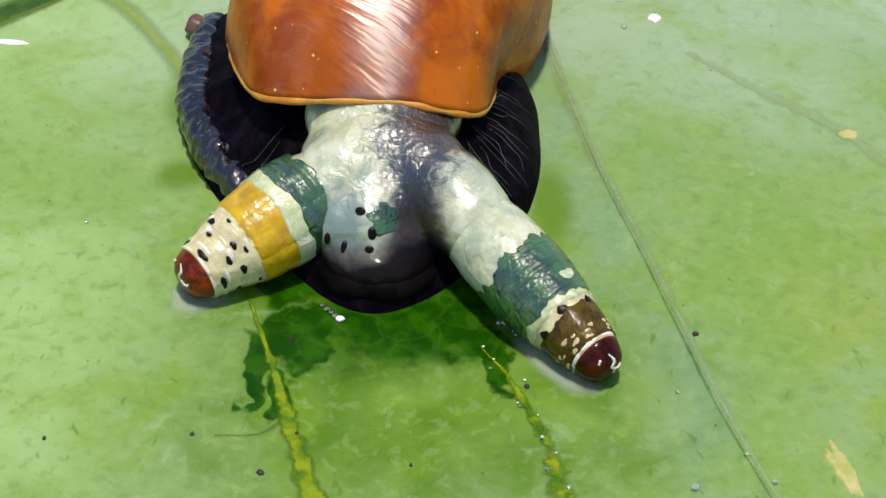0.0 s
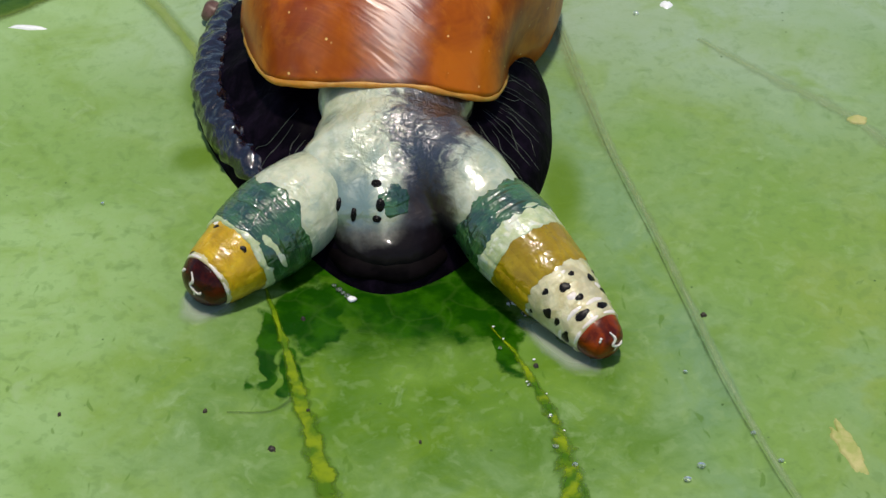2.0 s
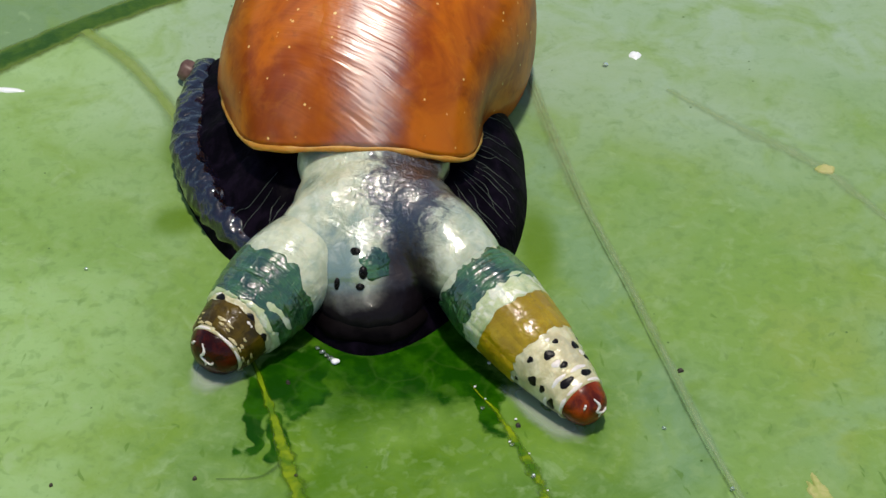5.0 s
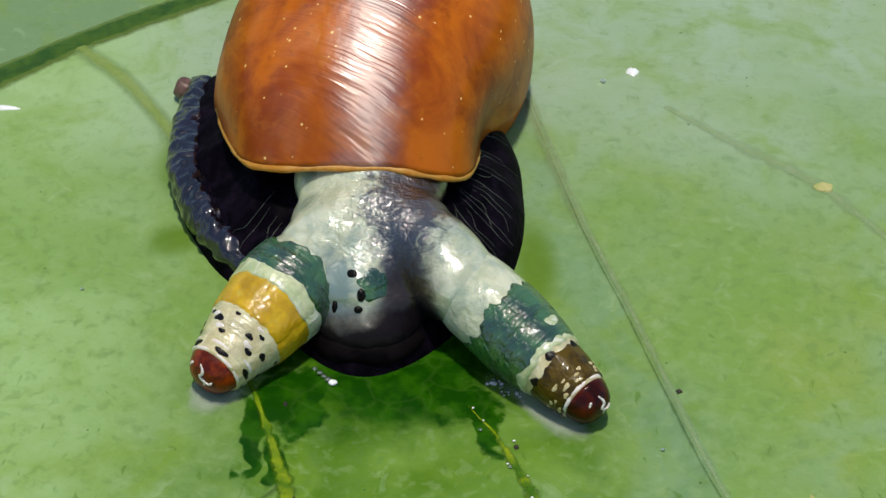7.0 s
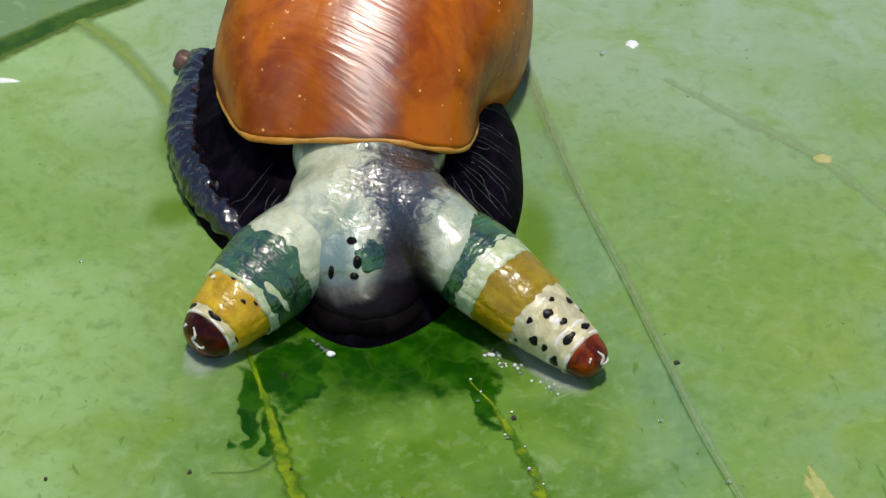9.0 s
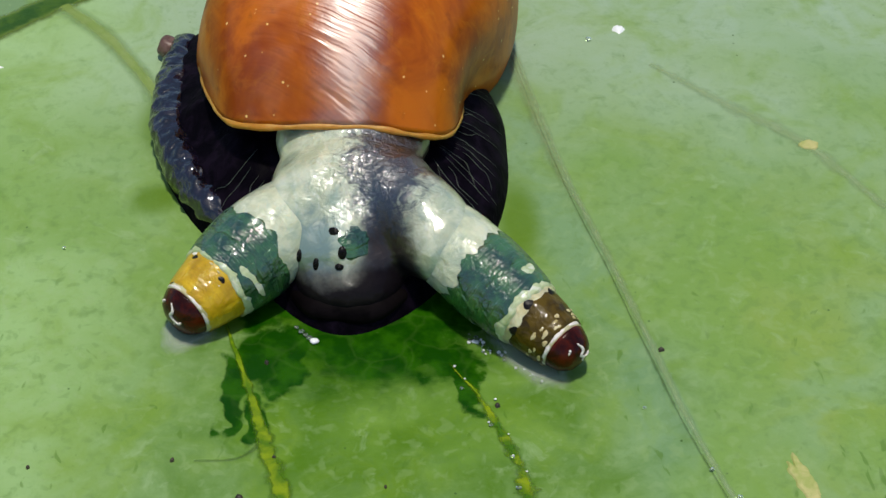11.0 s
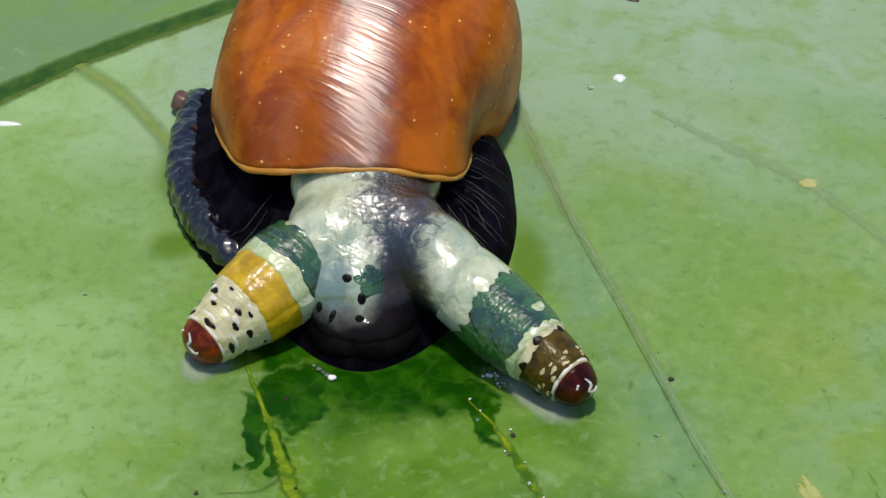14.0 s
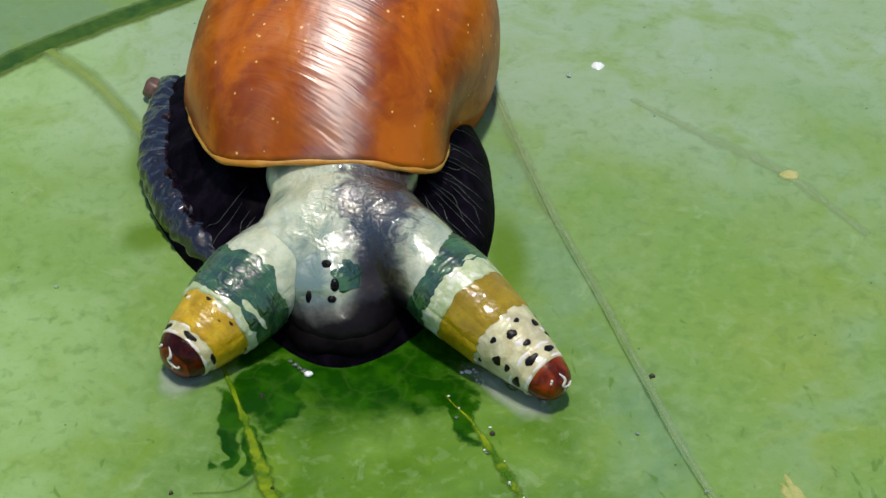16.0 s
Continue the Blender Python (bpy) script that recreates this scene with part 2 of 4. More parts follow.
def shell_material():
    n = Nodes("amber_shell")
    x, y, z = n.xyz()
    wob = n.noise(0.45, 3)
    along = n.math("ADD", n.math("ADD", y, n.math("MULTIPLY", x, 0.45)), n.math("MULTIPLY", wob, 0.35))

    def lines(freq, detail):
        st = n.tree.nodes.new("ShaderNodeCombineXYZ")
        for i, v in enumerate((n.math("MULTIPLY", x, 0.25), n.math("MULTIPLY", along, freq), n.math("MULTIPLY", z, 0.25))):
            n.put(st.inputs[i], v)
        return n.noise(1.0, detail, 0.5, 0.0, st.outputs[0])

    growth, fine = lines(3.6, 2.0), lines(9.0, 1.0)
    # the long highlight is painted on the crest as a glossier band, with a weaker streak beside it
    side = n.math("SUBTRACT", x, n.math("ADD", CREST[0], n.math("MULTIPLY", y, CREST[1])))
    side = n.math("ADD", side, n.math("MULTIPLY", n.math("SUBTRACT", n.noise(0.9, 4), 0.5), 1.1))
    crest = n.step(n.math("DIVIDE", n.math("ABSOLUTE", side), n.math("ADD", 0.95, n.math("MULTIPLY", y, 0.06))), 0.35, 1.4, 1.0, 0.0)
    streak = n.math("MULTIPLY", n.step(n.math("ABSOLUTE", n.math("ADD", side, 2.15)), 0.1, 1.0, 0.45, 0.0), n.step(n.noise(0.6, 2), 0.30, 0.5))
    sheen_mask = n.math("MAXIMUM", crest, streak)
    c = n.mix(n.step(n.noise(0.45, 4, 0.6, 0.6), 0.36, 0.66), (0.25, 0.042, 0.0006), (0.52, 0.125, 0.0010))
    c = n.mix(n.step(n.noise(1.3, 4, 0.65, 1.2), 0.5, 0.75, 0, 0.45), c, (0.52, 0.165, 0.006))
    c = n.mix(n.step(n.noise(2.4, 4), 0.58, 0.78, 0, 0.5), c, (0.14, 0.026, 0.001))
    c = n.mix(n.math("MULTIPLY", n.step(growth, 0.54, 0.66, 0, 0.6), n.math("ADD", 0.2, crest)), c, (0.16, 0.036, 0.006))
    grains = n.step(n.math("ADD", n.cells(2.4), n.math("MULTIPLY", n.noise(6.0, 2), 0.2)), 0.14, 0.22, 0.95, 0.0)
    keep = n.step(n.noise(0.9, 2), 0.46, 0.50)
    c = n.mix(n.math("MULTIPLY", grains, keep), c, (0.95, 0.62, 0.20))
    h = n.math("ADD", n.math("MULTIPLY", growth, 0.7), n.math("MULTIPLY", fine, 0.25))
    h = n.math("MULTIPLY", h, n.math("ADD", 0.12, sheen_mask))
    n.bsdf.inputs["Anisotropic"].default_value = 0.85
    n.bsdf.inputs["Anisotropic Rotation"].default_value = 0.25
    tan = n.tree.nodes.new("ShaderNodeTangent")
    tan.direction_type, tan.axis = "RADIAL", "Y"
    n.tree.links.new(tan.outputs[0], n.bsdf.inputs["Tangent"])
    mat = n.done(c, n.math("SUBTRACT", 0.62, n.math("MULTIPLY", sheen_mask, 0.1)), n.bump(h, 0.12, 0.8), coat=0.5, coat_rough=0.22, sss=0.12, sss_mm=0.8)
    n.put(n.bsdf.inputs["Specular IOR Level"], n.math("ADD", 0.08, n.math("MULTIPLY", sheen_mask, 0.9)))
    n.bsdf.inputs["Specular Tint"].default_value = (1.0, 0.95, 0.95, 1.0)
    n.put(n.bsdf.inputs["IOR"], n.math("ADD", 1.4, n.math("MULTIPLY", sheen_mask, n.step(y, 2.5, 7.0, 0.72, 0.5))))
    return mat


def skin_tone(n):
    """Pale wet skin, mottled cream, grey-green and bluish."""
    c = n.mix(n.step(n.noise(1.6, 4, 0.6, 0.4), 0.35, 0.65), (0.46, 0.50, 0.33), (0.64, 0.66, 0.47))
    c = n.mix(n.step(n.noise(0.8, 4, 0.6, 0.8), 0.46, 0.68, 0, 0.8), c, (0.27, 0.36, 0.28))
    return n.mix(n.step(n.noise(3.4, 4, 0.65, 0.8), 0.56, 0.72, 0, 0.6), c, (0.70, 0.72, 0.60))


def flesh_material():
    """Pale wet skin of the head with a slate-grey streaked patch on the crown."""
    n = Nodes("pale_flesh")
    c = skin_tone(n)
    def near(c0, inv, rag, freq, lo, hi):
        d = n.vmath("LENGTH", n.vmath("MULTIPLY", n.vmath("SUBTRACT", n.co, c0), inv))
        return n.step(n.math("ADD", d, n.math("MULTIPLY", n.math("SUBTRACT", n.noise(freq, 5, 0.7, 1.0), 0.5), rag)), lo, hi, 0.95, 0.0)
    # slate crown, dark skin and painted shade down between the stalks, green showing through beside it
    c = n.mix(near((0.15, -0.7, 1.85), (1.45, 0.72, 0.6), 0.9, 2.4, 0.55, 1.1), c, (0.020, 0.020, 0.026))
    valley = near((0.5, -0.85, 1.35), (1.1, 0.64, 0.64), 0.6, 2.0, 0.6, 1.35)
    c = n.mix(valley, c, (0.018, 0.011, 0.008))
    c = n.mix(near((-1.65, -1.0, 1.8), (1.0, 0.85, 0.8), 1.2, 1.3, 0.4, 1.0), c, (0.17, 0.25, 0.22))
    c = n.mix(near((0.25, 0.9, 3.2), (0.75, 0.42, 0.5), 1.8, 3.2, 0.5, 1.1), c, (0.014, 0.020, 0.032))
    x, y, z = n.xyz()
    # dark muzzle skin, and the shade under the head painted in by height
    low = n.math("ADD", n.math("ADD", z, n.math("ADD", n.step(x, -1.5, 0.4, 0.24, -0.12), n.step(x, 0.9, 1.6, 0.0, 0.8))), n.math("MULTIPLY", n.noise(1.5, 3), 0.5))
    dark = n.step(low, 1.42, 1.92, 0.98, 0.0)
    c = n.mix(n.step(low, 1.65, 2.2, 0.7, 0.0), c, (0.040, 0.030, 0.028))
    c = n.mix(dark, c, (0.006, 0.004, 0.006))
    matte = n.math("MAXIMUM", dark, n.math("MULTIPLY", valley, 0.8))
    # brownish neck skin, with the shade below the shell's lip painted in
    c = n.mix(near((1.4, 2.0, 2.8), (0.62, 0.5, 0.5), 0.9, 1.8, 0.5, 1.3), c, (0.045, 0.028, 0.020))
    n.bsdf.inputs["Coat IOR"].default_value = 2.0
    crown = near((-0.5, 1.6, 3.2), (0.55, 0.4, 0.4), 0.6, 1.5, 0.5, 1.2)
    h = n.math("ADD", n.math("MULTIPLY", n.noise(1.5, 3, 0.5, 0.3), 0.7), n.math("MULTIPLY", n.noise(4.2, 3, 0.55, 0.8), n.math("ADD", 0.05, n.math("MULTIPLY", crown, 0.62))))
    mat = n.done(c, n.math("ADD", 0.35, n.math("MULTIPLY", dark, 0.25)), n.bump(h, 0.18, 0.75), coat_rough=0.07, sss=0.35, sss_mm=0.35)
    n.put(n.bsdf.inputs["Coat Weight"], n.math("SUBTRACT", 1.0, n.math("MULTIPLY", matte, 0.97)))
    n.put(n.bsdf.inputs["Specular IOR Level"], n.math("SUBTRACT", 0.5, n.math("MULTIPLY", matte, 0.46)))
    n.put(n.bsdf.inputs["Subsurface Weight"], n.math("MULTIPLY", n.math("SUBTRACT", 1.0, matte), 0.35))
    return mat


def dark_flesh_material():
    n = Nodes("dark_flesh")
    c = n.mix(n.step(n.noise(1.6, 4, 0.6, 0.5), 0.4, 0.7), (0.002, 0.0015, 0.003), (0.008, 0.005, 0.011))
    h = n.math("ADD", n.noise(2.2, 3, 0.5, 0.8), n.math("MULTIPLY", n.cells(1.6), 0.3))
    return n.done(c, 0.5, n.bump(h, 0.10, 0.5), spec=0.02)


def margin_material():
    n = Nodes("foot_edge")
    c = n.mix(n.step(n.noise(2.0, 4, 0.6, 0.5), 0.4, 0.7), (0.002, 0.0015, 0.004), (0.008, 0.006, 0.016))
    h = n.math("ADD", n.noise(1.8, 3, 0.55, 0.8), n.math("MULTIPLY", n.cells(1.4), 0.25))
    n.bsdf.inputs["Coat IOR"].default_value = 1.75
    return n.done(c, 0.35, n.bump(h, 0.14, 0.7), coat=1.0, coat_rough=0.05, spec=0.1)


def band_material(name, build, rings=5.0, sss=0.3, gloss=1.0, spec=0.5, shine=1.52, relief=0.12):
    """Skin of a stalk ring: build(n, s) gives the colour; s is the distance in millimetres behind the stalk's tip."""
    n = Nodes(name)
    x, y, z = n.xyz()
    s = n.math("MULTIPLY", z, -1.0)
    wave = n.tree.nodes.new("ShaderNodeTexNoise")
    n.put(wave.inputs["Vector"], n.vmath("MULTIPLY", n.co, (0.5, 0.5, rings)))
    wave.inputs["Scale"].default_value = 1.0
    n.bsdf.inputs["Coat IOR"].default_value = shine
    h = n.math("ADD", n.math("MULTIPLY", wave.outputs["Fac"], 0.8), n.math("MULTIPLY", n.noise(2.6, 3, 0.5, 0.6), 0.8))
    h = n.math("ADD", h, n.math("MULTIPLY", n.noise(7.0, 2, 0.5, 0.4), 0.16))
    return n.done(build(n, s), 0.34, n.bump(h, relief, 0.6), coat=gloss, coat_rough=0.07, sss=sss, sss_mm=0.25, spec=spec)


def green_color(n, s):
    c = n.mix(n.step(n.noise(1.4, 4), 0.35, 0.65), (0.006, 0.042, 0.018), (0.036, 0.13, 0.028))
    streaks = n.noise(2.0, 3, 0.6, 0.6, n.vmath("MULTIPLY", n.co, (0.9, 0.9, 2.4)))
    return n.mix(n.step(streaks, 0.62, 0.74, 0, 0.5), c, (0.22, 0.34, 0.27))


def pale_ring_color(n, s):
    c = n.mix(n.step(n.noise(2.5, 4), 0.35, 0.65), (0.42, 0.50, 0.24), (0.60, 0.64, 0.38))
    return n.mix(n.step(n.noise(2.2, 3, 0.6, 0.8), 0.54, 0.64, 0, 0.8), c, (0.72, 0.73, 0.60))


def yellow_color(n, s):
    c = n.mix(n.step(n.noise(1.5, 4), 0.35, 0.7), (0.52, 0.31, 0.003), (0.70, 0.45, 0.010))
    c = n.mix(n.step(n.noise(0.9, 3, 0.6, 0.5), 0.48, 0.66, 0, 0.75), c, (0.34, 0.20, 0.004))
    return n.mix(n.step(n.noise(3.0, 3, 0.6, 0.5), 0.6, 0.7, 0, 0.5), c, (0.62, 0.46, 0.08))


def mustard_color(n, s):
    c = n.mix(n.step(n.noise(1.5, 4), 0.35, 0.7), (0.27, 0.175, 0.001), (0.42, 0.29, 0.003))
    return n.mix(n.step(n.noise(3.0, 3, 0.6, 0.5), 0.6, 0.7, 0, 0.5), c, (0.17, 0.10, 0.004))


def olive_color(n, s):
    return n.mix(n.step(n.noise(2.0, 4), 0.35, 0.65), (0.032, 0.019, 0.0008), (0.090, 0.056, 0.002))


def coat_color(n, s):
    c = n.mix(n.step(n.noise(2.5, 4), 0.35, 0.65), (0.55, 0.48, 0.24), (0.72, 0.66, 0.40))
    return n.mix(n.step(n.noise(1.5, 3, 0.6, 0.8), 0.5, 0.66, 0, 0.7), c, (0.44, 0.40, 0.24))


def core_color(n, s):
    return skin_tone(n)


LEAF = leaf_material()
VEIN = strip_material("vein_skin", (0.07, 0.16, 0.0012), (0.22, 0.30, 0.004), (0.07, 0.16, 0.002), 0.5, 1.3, gloss=0.3, most=0.92, inner=0.25)
BROKEN_VEIN = strip_material("broken_vein_skin", (0.05, 0.14, 0.001), (0.23, 0.31, 0.005), (0.06, 0.15, 0.002), 0.5, 2.4, gloss=0.22, most=0.92, inner=0.05)
MIDRIB = strip_material("midrib_skin", (0.020, 0.07, 0.002), (0.045, 0.105, 0.004), (0.12, 0.19, 0.025), 0.55, 0.5, inner=0.5)
PALE_VEIN = strip_material("pale_vein_skin", (0.22, 0.32, 0.06), (0.26, 0.35, 0.09), (0.21, 0.33, 0.11), 0.4, 0.5, most=0.75, inner=0.0)
FAINT = strip_material("faint_vein_skin", (0.29, 0.40, 0.17), (0.34, 0.44, 0.22), (0.27, 0.38, 0.17), 0.3, 1.0, most=0.5, inner=0.0)
CREASE = strip_material("crease_skin", (0.05, 0.10, 0.015), (0.08, 0.15, 0.03), (0.12, 0.20, 0.06), 0.5, 1.3, most=0.4, inner=0.1)
BROWN = plain("scar_brown", (0.32, 0.36, 0.09), (0.48, 0.44, 0.17), 2.5, 0.6)
SPECK = plain("speck_dark", (0.02, 0.018, 0.012), (0.05, 0.04, 0.02), 6.0, 0.5)
WHITE = plain("white_fleck", (0.75, 0.78, 0.76), (0.85, 0.86, 0.84), 4.0, 0.3)
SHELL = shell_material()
LIP = plain("lip_tan", (0.50, 0.20, 0.016), (0.60, 0.29, 0.05), 1.5, 0.45, 0.04, 6.0, sss=0.4, sss_mm=0.5)
SPIRE = plain("spire_pink", (0.26, 0.14, 0.10), (0.42, 0.29, 0.24), 1.5, 0.35, 0.05, 5.0, coat=0.3, coat_rough=0.2)
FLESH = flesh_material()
DARK = dark_flesh_material()
EDGE = margin_material()
MUZZLE = plain("muzzle_skin", (0.0015, 0.001, 0.0012), (0.005, 0.0035, 0.004), 1.5, 0.5, 0.05, 1.2, spec=0.04)
BLACK = plain("spot_black", (0.003, 0.002, 0.002), (0.008, 0.006, 0.005), 5.0, 0.35, spec=0.25)
FLECK = plain("fleck_cream", (0.42, 0.33, 0.12), (0.62, 0.52, 0.28), 4.0, 0.3, coat=0.5)
MARK = plain("mark_white", (0.75, 0.66, 0.58), (0.85, 0.8, 0.74), 5.0, 0.3, coat=0.5)
CAP = plain("cap_maroon", (0.018, 0.0015, 0.0004), (0.070, 0.007, 0.0008), 2.2, 0.25, 0.06, 2.5, coat=0.3, coat_rough=0.06, spec=0.1)
STRAND = plain("strand_grey", (0.03, 0.04, 0.03), (0.10, 0.12, 0.09), 1.2, 0.3)
GREEN = band_material("green_skin", green_color, 7.0, shine=1.9, relief=0.2)
RING = band_material("pale_ring_skin", pale_ring_color)
YELLOW = band_material("yellow_skin", yellow_color, 3.0, 0.3, 0.6, 0.3)
MUSTARD = band_material("mustard_skin", mustard_color, 3.0, 0.3, 0.6, 0.3)
OLIVE = band_material("olive_skin", olive_color, 3.0, 0.0, 0.35, 0.15)
COAT = band_material("spotted_skin", coat_color, 4.0)
CORE = band_material("core_skin", core_color, 3.0)
TIP = plain("tip_red", (0.075, 0.007, 0.0008), (0.27, 0.036, 0.0015), 2.2, 0.3, 0.05, 2.5, coat=0.35, coat_rough=0.06, spec=0.15)
SOIL = plain("ground_soil", (0.025, 0.04, 0.02), (0.08, 0.10, 0.055), 0.03, 0.9, 2.0, 0.08)
FAR_LEAF = plain("far_leaf", (0.03, 0.07, 0.03), (0.11, 0.16, 0.10), 0.15, 0.6, 0.1, 0.5)
MOSS = plain("moss_leaf", (0.06, 0.09, 0.008), (0.14, 0.17, 0.02), 0.3, 0.7, 0.1, 0.6)
STEM = plain("stem_skin", (0.16, 0.23, 0.04), (0.25, 0.32, 0.08), 0.5, 0.5)


# ---- mesh helpers ----
def mesh_of(name, verts, faces, mats, slots=None):
    me = bpy.data.meshes.new(name)
    me.from_pydata([(v[0] * MM, v[1] * MM, v[2] * MM) for v in verts], [], faces)
    for m in mats:
        me.materials.append(m)
    me.shade_smooth()
    if slots is not None:
        me.polygons.foreach_set("material_index", slots)
    me.update()
    return me


def part(name, me, parent=None, label=""):
    ob = new(name, me)
    ob.parent = parent
    return tagged(ob, label=label)


def grid_faces(rows, cols, wrap=False, base=0):
    out = []
    for i in range(rows - 1):
        for j in range(cols if wrap else cols - 1):
            k = (j + 1) % cols
            out.append((base + i * cols + j, base + i * cols + k, base + (i + 1) * cols + k, base + (i + 1) * cols + j))
    return out


def smooth_path(pts, count):
    """A Catmull-Rom path through the points, count samples."""
    p = [Vector(q) for q in pts]
    p = [p[0] * 2 - p[1]] + p + [p[-1] * 2 - p[-2]]
    out = []
    for i in range(count):
        f = i / (count - 1) * (len(p) - 3)
        k = min(int(f), len(p) - 4)
        t = f - k
        a, b, c, d = p[k:k + 4]
        out.append(0.5 * (2 * b + (c - a) * t + (2 * a - 5 * b + 4 * c - d) * t * t + (3 * b - a - 3 * c + d) * t ** 3))
    return out


def tube(pts, radii, count=40, sides=20, lump=0.0, freq=1.0, seed=0.0):
    """Verts and faces of a capped tube along a path, with a lumpy skin."""
    path = smooth_path(pts, count)
    verts = []
    for i, c in enumerate(path):
        d = (path[min(i + 1, count - 1)] - path[max(i - 1, 0)]).normalized()
        u = d.cross(Vector((0, 0, 1)))
        u = u.normalized() if u.length > 1e-4 else Vector((1, 0, 0))
        w = u.cross(d)
        r = np.interp(i / (count - 1), np.linspace(0, 1, len(radii)), radii)
        for j in range(sides):
            a = 2 * math.pi * j / sides
            v = c + (u * math.cos(a) + w * math.sin(a)) * r
            v += (v - c).normalized() * lump * noise.noise(v * freq + Vector((seed, 0, 0)))
            verts.append(v)
    faces = grid_faces(count, sides, True)
    faces.append(tuple(range(sides))[::-1])
    faces.append(tuple((count - 1) * sides + j for j in range(sides)))
    return verts, faces


def leaf_height(x, y):
    """Gentle swell of the big leaf, with the fold that runs past the snail."""
    h = 0.10 * noise.noise(Vector((x * 0.12, y * 0.12, 3.0))) + 0.03 * noise.noise(Vector((x * 0.5, y * 0.5, 7.0)))
    fold = np.interp(y, [-9, -7, -5, -1.7, 1, 3.6, 9.8], [8.9, 8.13, 7.58, 7.0, 6.22, 5.29, 4.0])
    d = x - fold
    h += 0.04 * math.exp(-(d / 0.18) ** 2) * float(np.interp(y, [-10, -6, 8, 13], [1, 1, 1, 0]))
    h += 0.17 / (1 + math.exp(-min(6, max(-6, d)) * 9)) * min(1, max(0, (14 - y) / 6))
    return h


def ribbon(pts, widths, height=0.012, count=60, ragged=0.0, seed=0.0, lift=0.03):
    """A low, rounded strip that follows the leaf's skin."""
    path = smooth_path([(*p, 0) for p in pts], count)
    verts = []
    for i, c in enumerate(path):
        d = (path[min(i + 1, count - 1)] - path[max(i - 1, 0)]).normalized()
        u = Vector((d.y, -d.x, 0))
        w = np.interp(i / (count - 1), np.linspace(0, 1, len(widths)), widths) / 2
        for side, k in enumerate((-1.0, -0.7, -0.25, 0.25, 0.7, 1.0)):
            r = 1 + ragged * noise.noise(Vector((i * 0.37 + seed, side // 3 * 9.0, seed))) * (abs(k) > 0.5)
            q = c + u * w * k * r
            z = leaf_height(q.x, q.y) + (lift + height * (1 - k * k)) * (1 if abs(k) < 1 else -0.6)
            verts.append((q.x, q.y, z))
    return verts, grid_faces(count, 6), [(-1.0, -0.7, -0.25, 0.25, 0.7, 1.0)[i % 6] for i in range(6 * count)]


def patch(cx, cy, rx, ry, turn=0.0, ragged=0.3, seed=0.0, lift=0.045, height=0.02, sides=64, rings=9):
    """A flat irregular spot that lies on the leaf's skin."""
    verts = [(cx, cy, leaf_height(cx, cy) + lift + height)]
    ct, st = math.cos(radians(turn)), math.sin(radians(turn))
    for k in range(1, rings + 1):
        f = k / rings
        for j in range(sides):
            a = 2 * math.pi * j / sides
            r = f * (1 + ragged * noise.noise(Vector((math.cos(a) * 1.6 + seed, math.sin(a) * 1.6, seed))) + 0.35 * ragged * noise.noise(Vector((math.cos(a) * 6 + seed, math.sin(a) * 6, seed))))
            px, py = rx * r * math.cos(a), ry * r * math.sin(a)
            x, y = cx + px * ct - py * st, cy + px * st + py * ct
            verts.append((x, y, leaf_height(x, y) + (lift + height * (1 - f ** 4) if k < rings else -0.02)))
    faces = [(0, 1 + (j + 1) % sides, 1 + j) for j in range(sides)] + grid_faces(rings, sides, True, 1)
    return verts, faces


def ball(c, r, segs=24, rings=14, lump=0.0, freq=1.0):
    verts, faces = [], []
    for i in range(rings + 1):
        p = math.pi * i / rings
        for j in range(segs):
            a = 2 * math.pi * j / segs
            d = Vector((math.sin(p) * math.cos(a), math.sin(p) * math.sin(a), math.cos(p)))
            v = Vector(c) + Vector((d.x * r[0], d.y * r[1], d.z * r[2]))
            verts.append(v + d * lump * noise.noise(v * freq))
    return verts, grid_faces(rings + 1, segs, True)


def joined(pieces):
    """One verts, faces, slots triple out of (verts, faces, slot) pieces."""
    verts, faces, slots = [], [], []
    for v, f, s in pieces:
        b = len(verts)
        verts += list(v)
        faces += [tuple(i + b for i in q) for q in f]
        slots += [s] * len(f)
    return verts, faces, slots


# ---- ground and the big leaf ----
def build_ground():
    verts, k = [], 40
    for i in range(k + 1):
        for j in range(k + 1):
            x, y = (2 * i / k - 1), (2 * j / k - 1)
            x, y = x * abs(x) ** 2 * 20000, y * abs(y) ** 2 * 20000
            verts.append((x, y, -70 + 6 * noise.noise(Vector((x * 0.02, y * 0.02, 0)))))
    ob = part("ground", mesh_of("ground", verts, grid_faces(k + 1, k + 1), [SOIL]))
    return tagged(ob, "dark shaded soil far below the leaf", "ground", kind="structure")


EDGE_X = [-46, -30, -18, -12, -8.4, -6.2, -4.4, -2.0, 0.3, 2.0, 3.5, 6.3, 8.5, 10.7, 12.0, 12.8, 15.1, 17.5, 22, 34, 46]
EDGE_Y = [2, 16, 24, 26, 24.7, 23.0, 20.3, 18.0, 16.8, 17.0, 18.1, 21.3, 22.6, 23.1, 22.2, 21.1, 20.4, 17.9, 14, 6, -4]


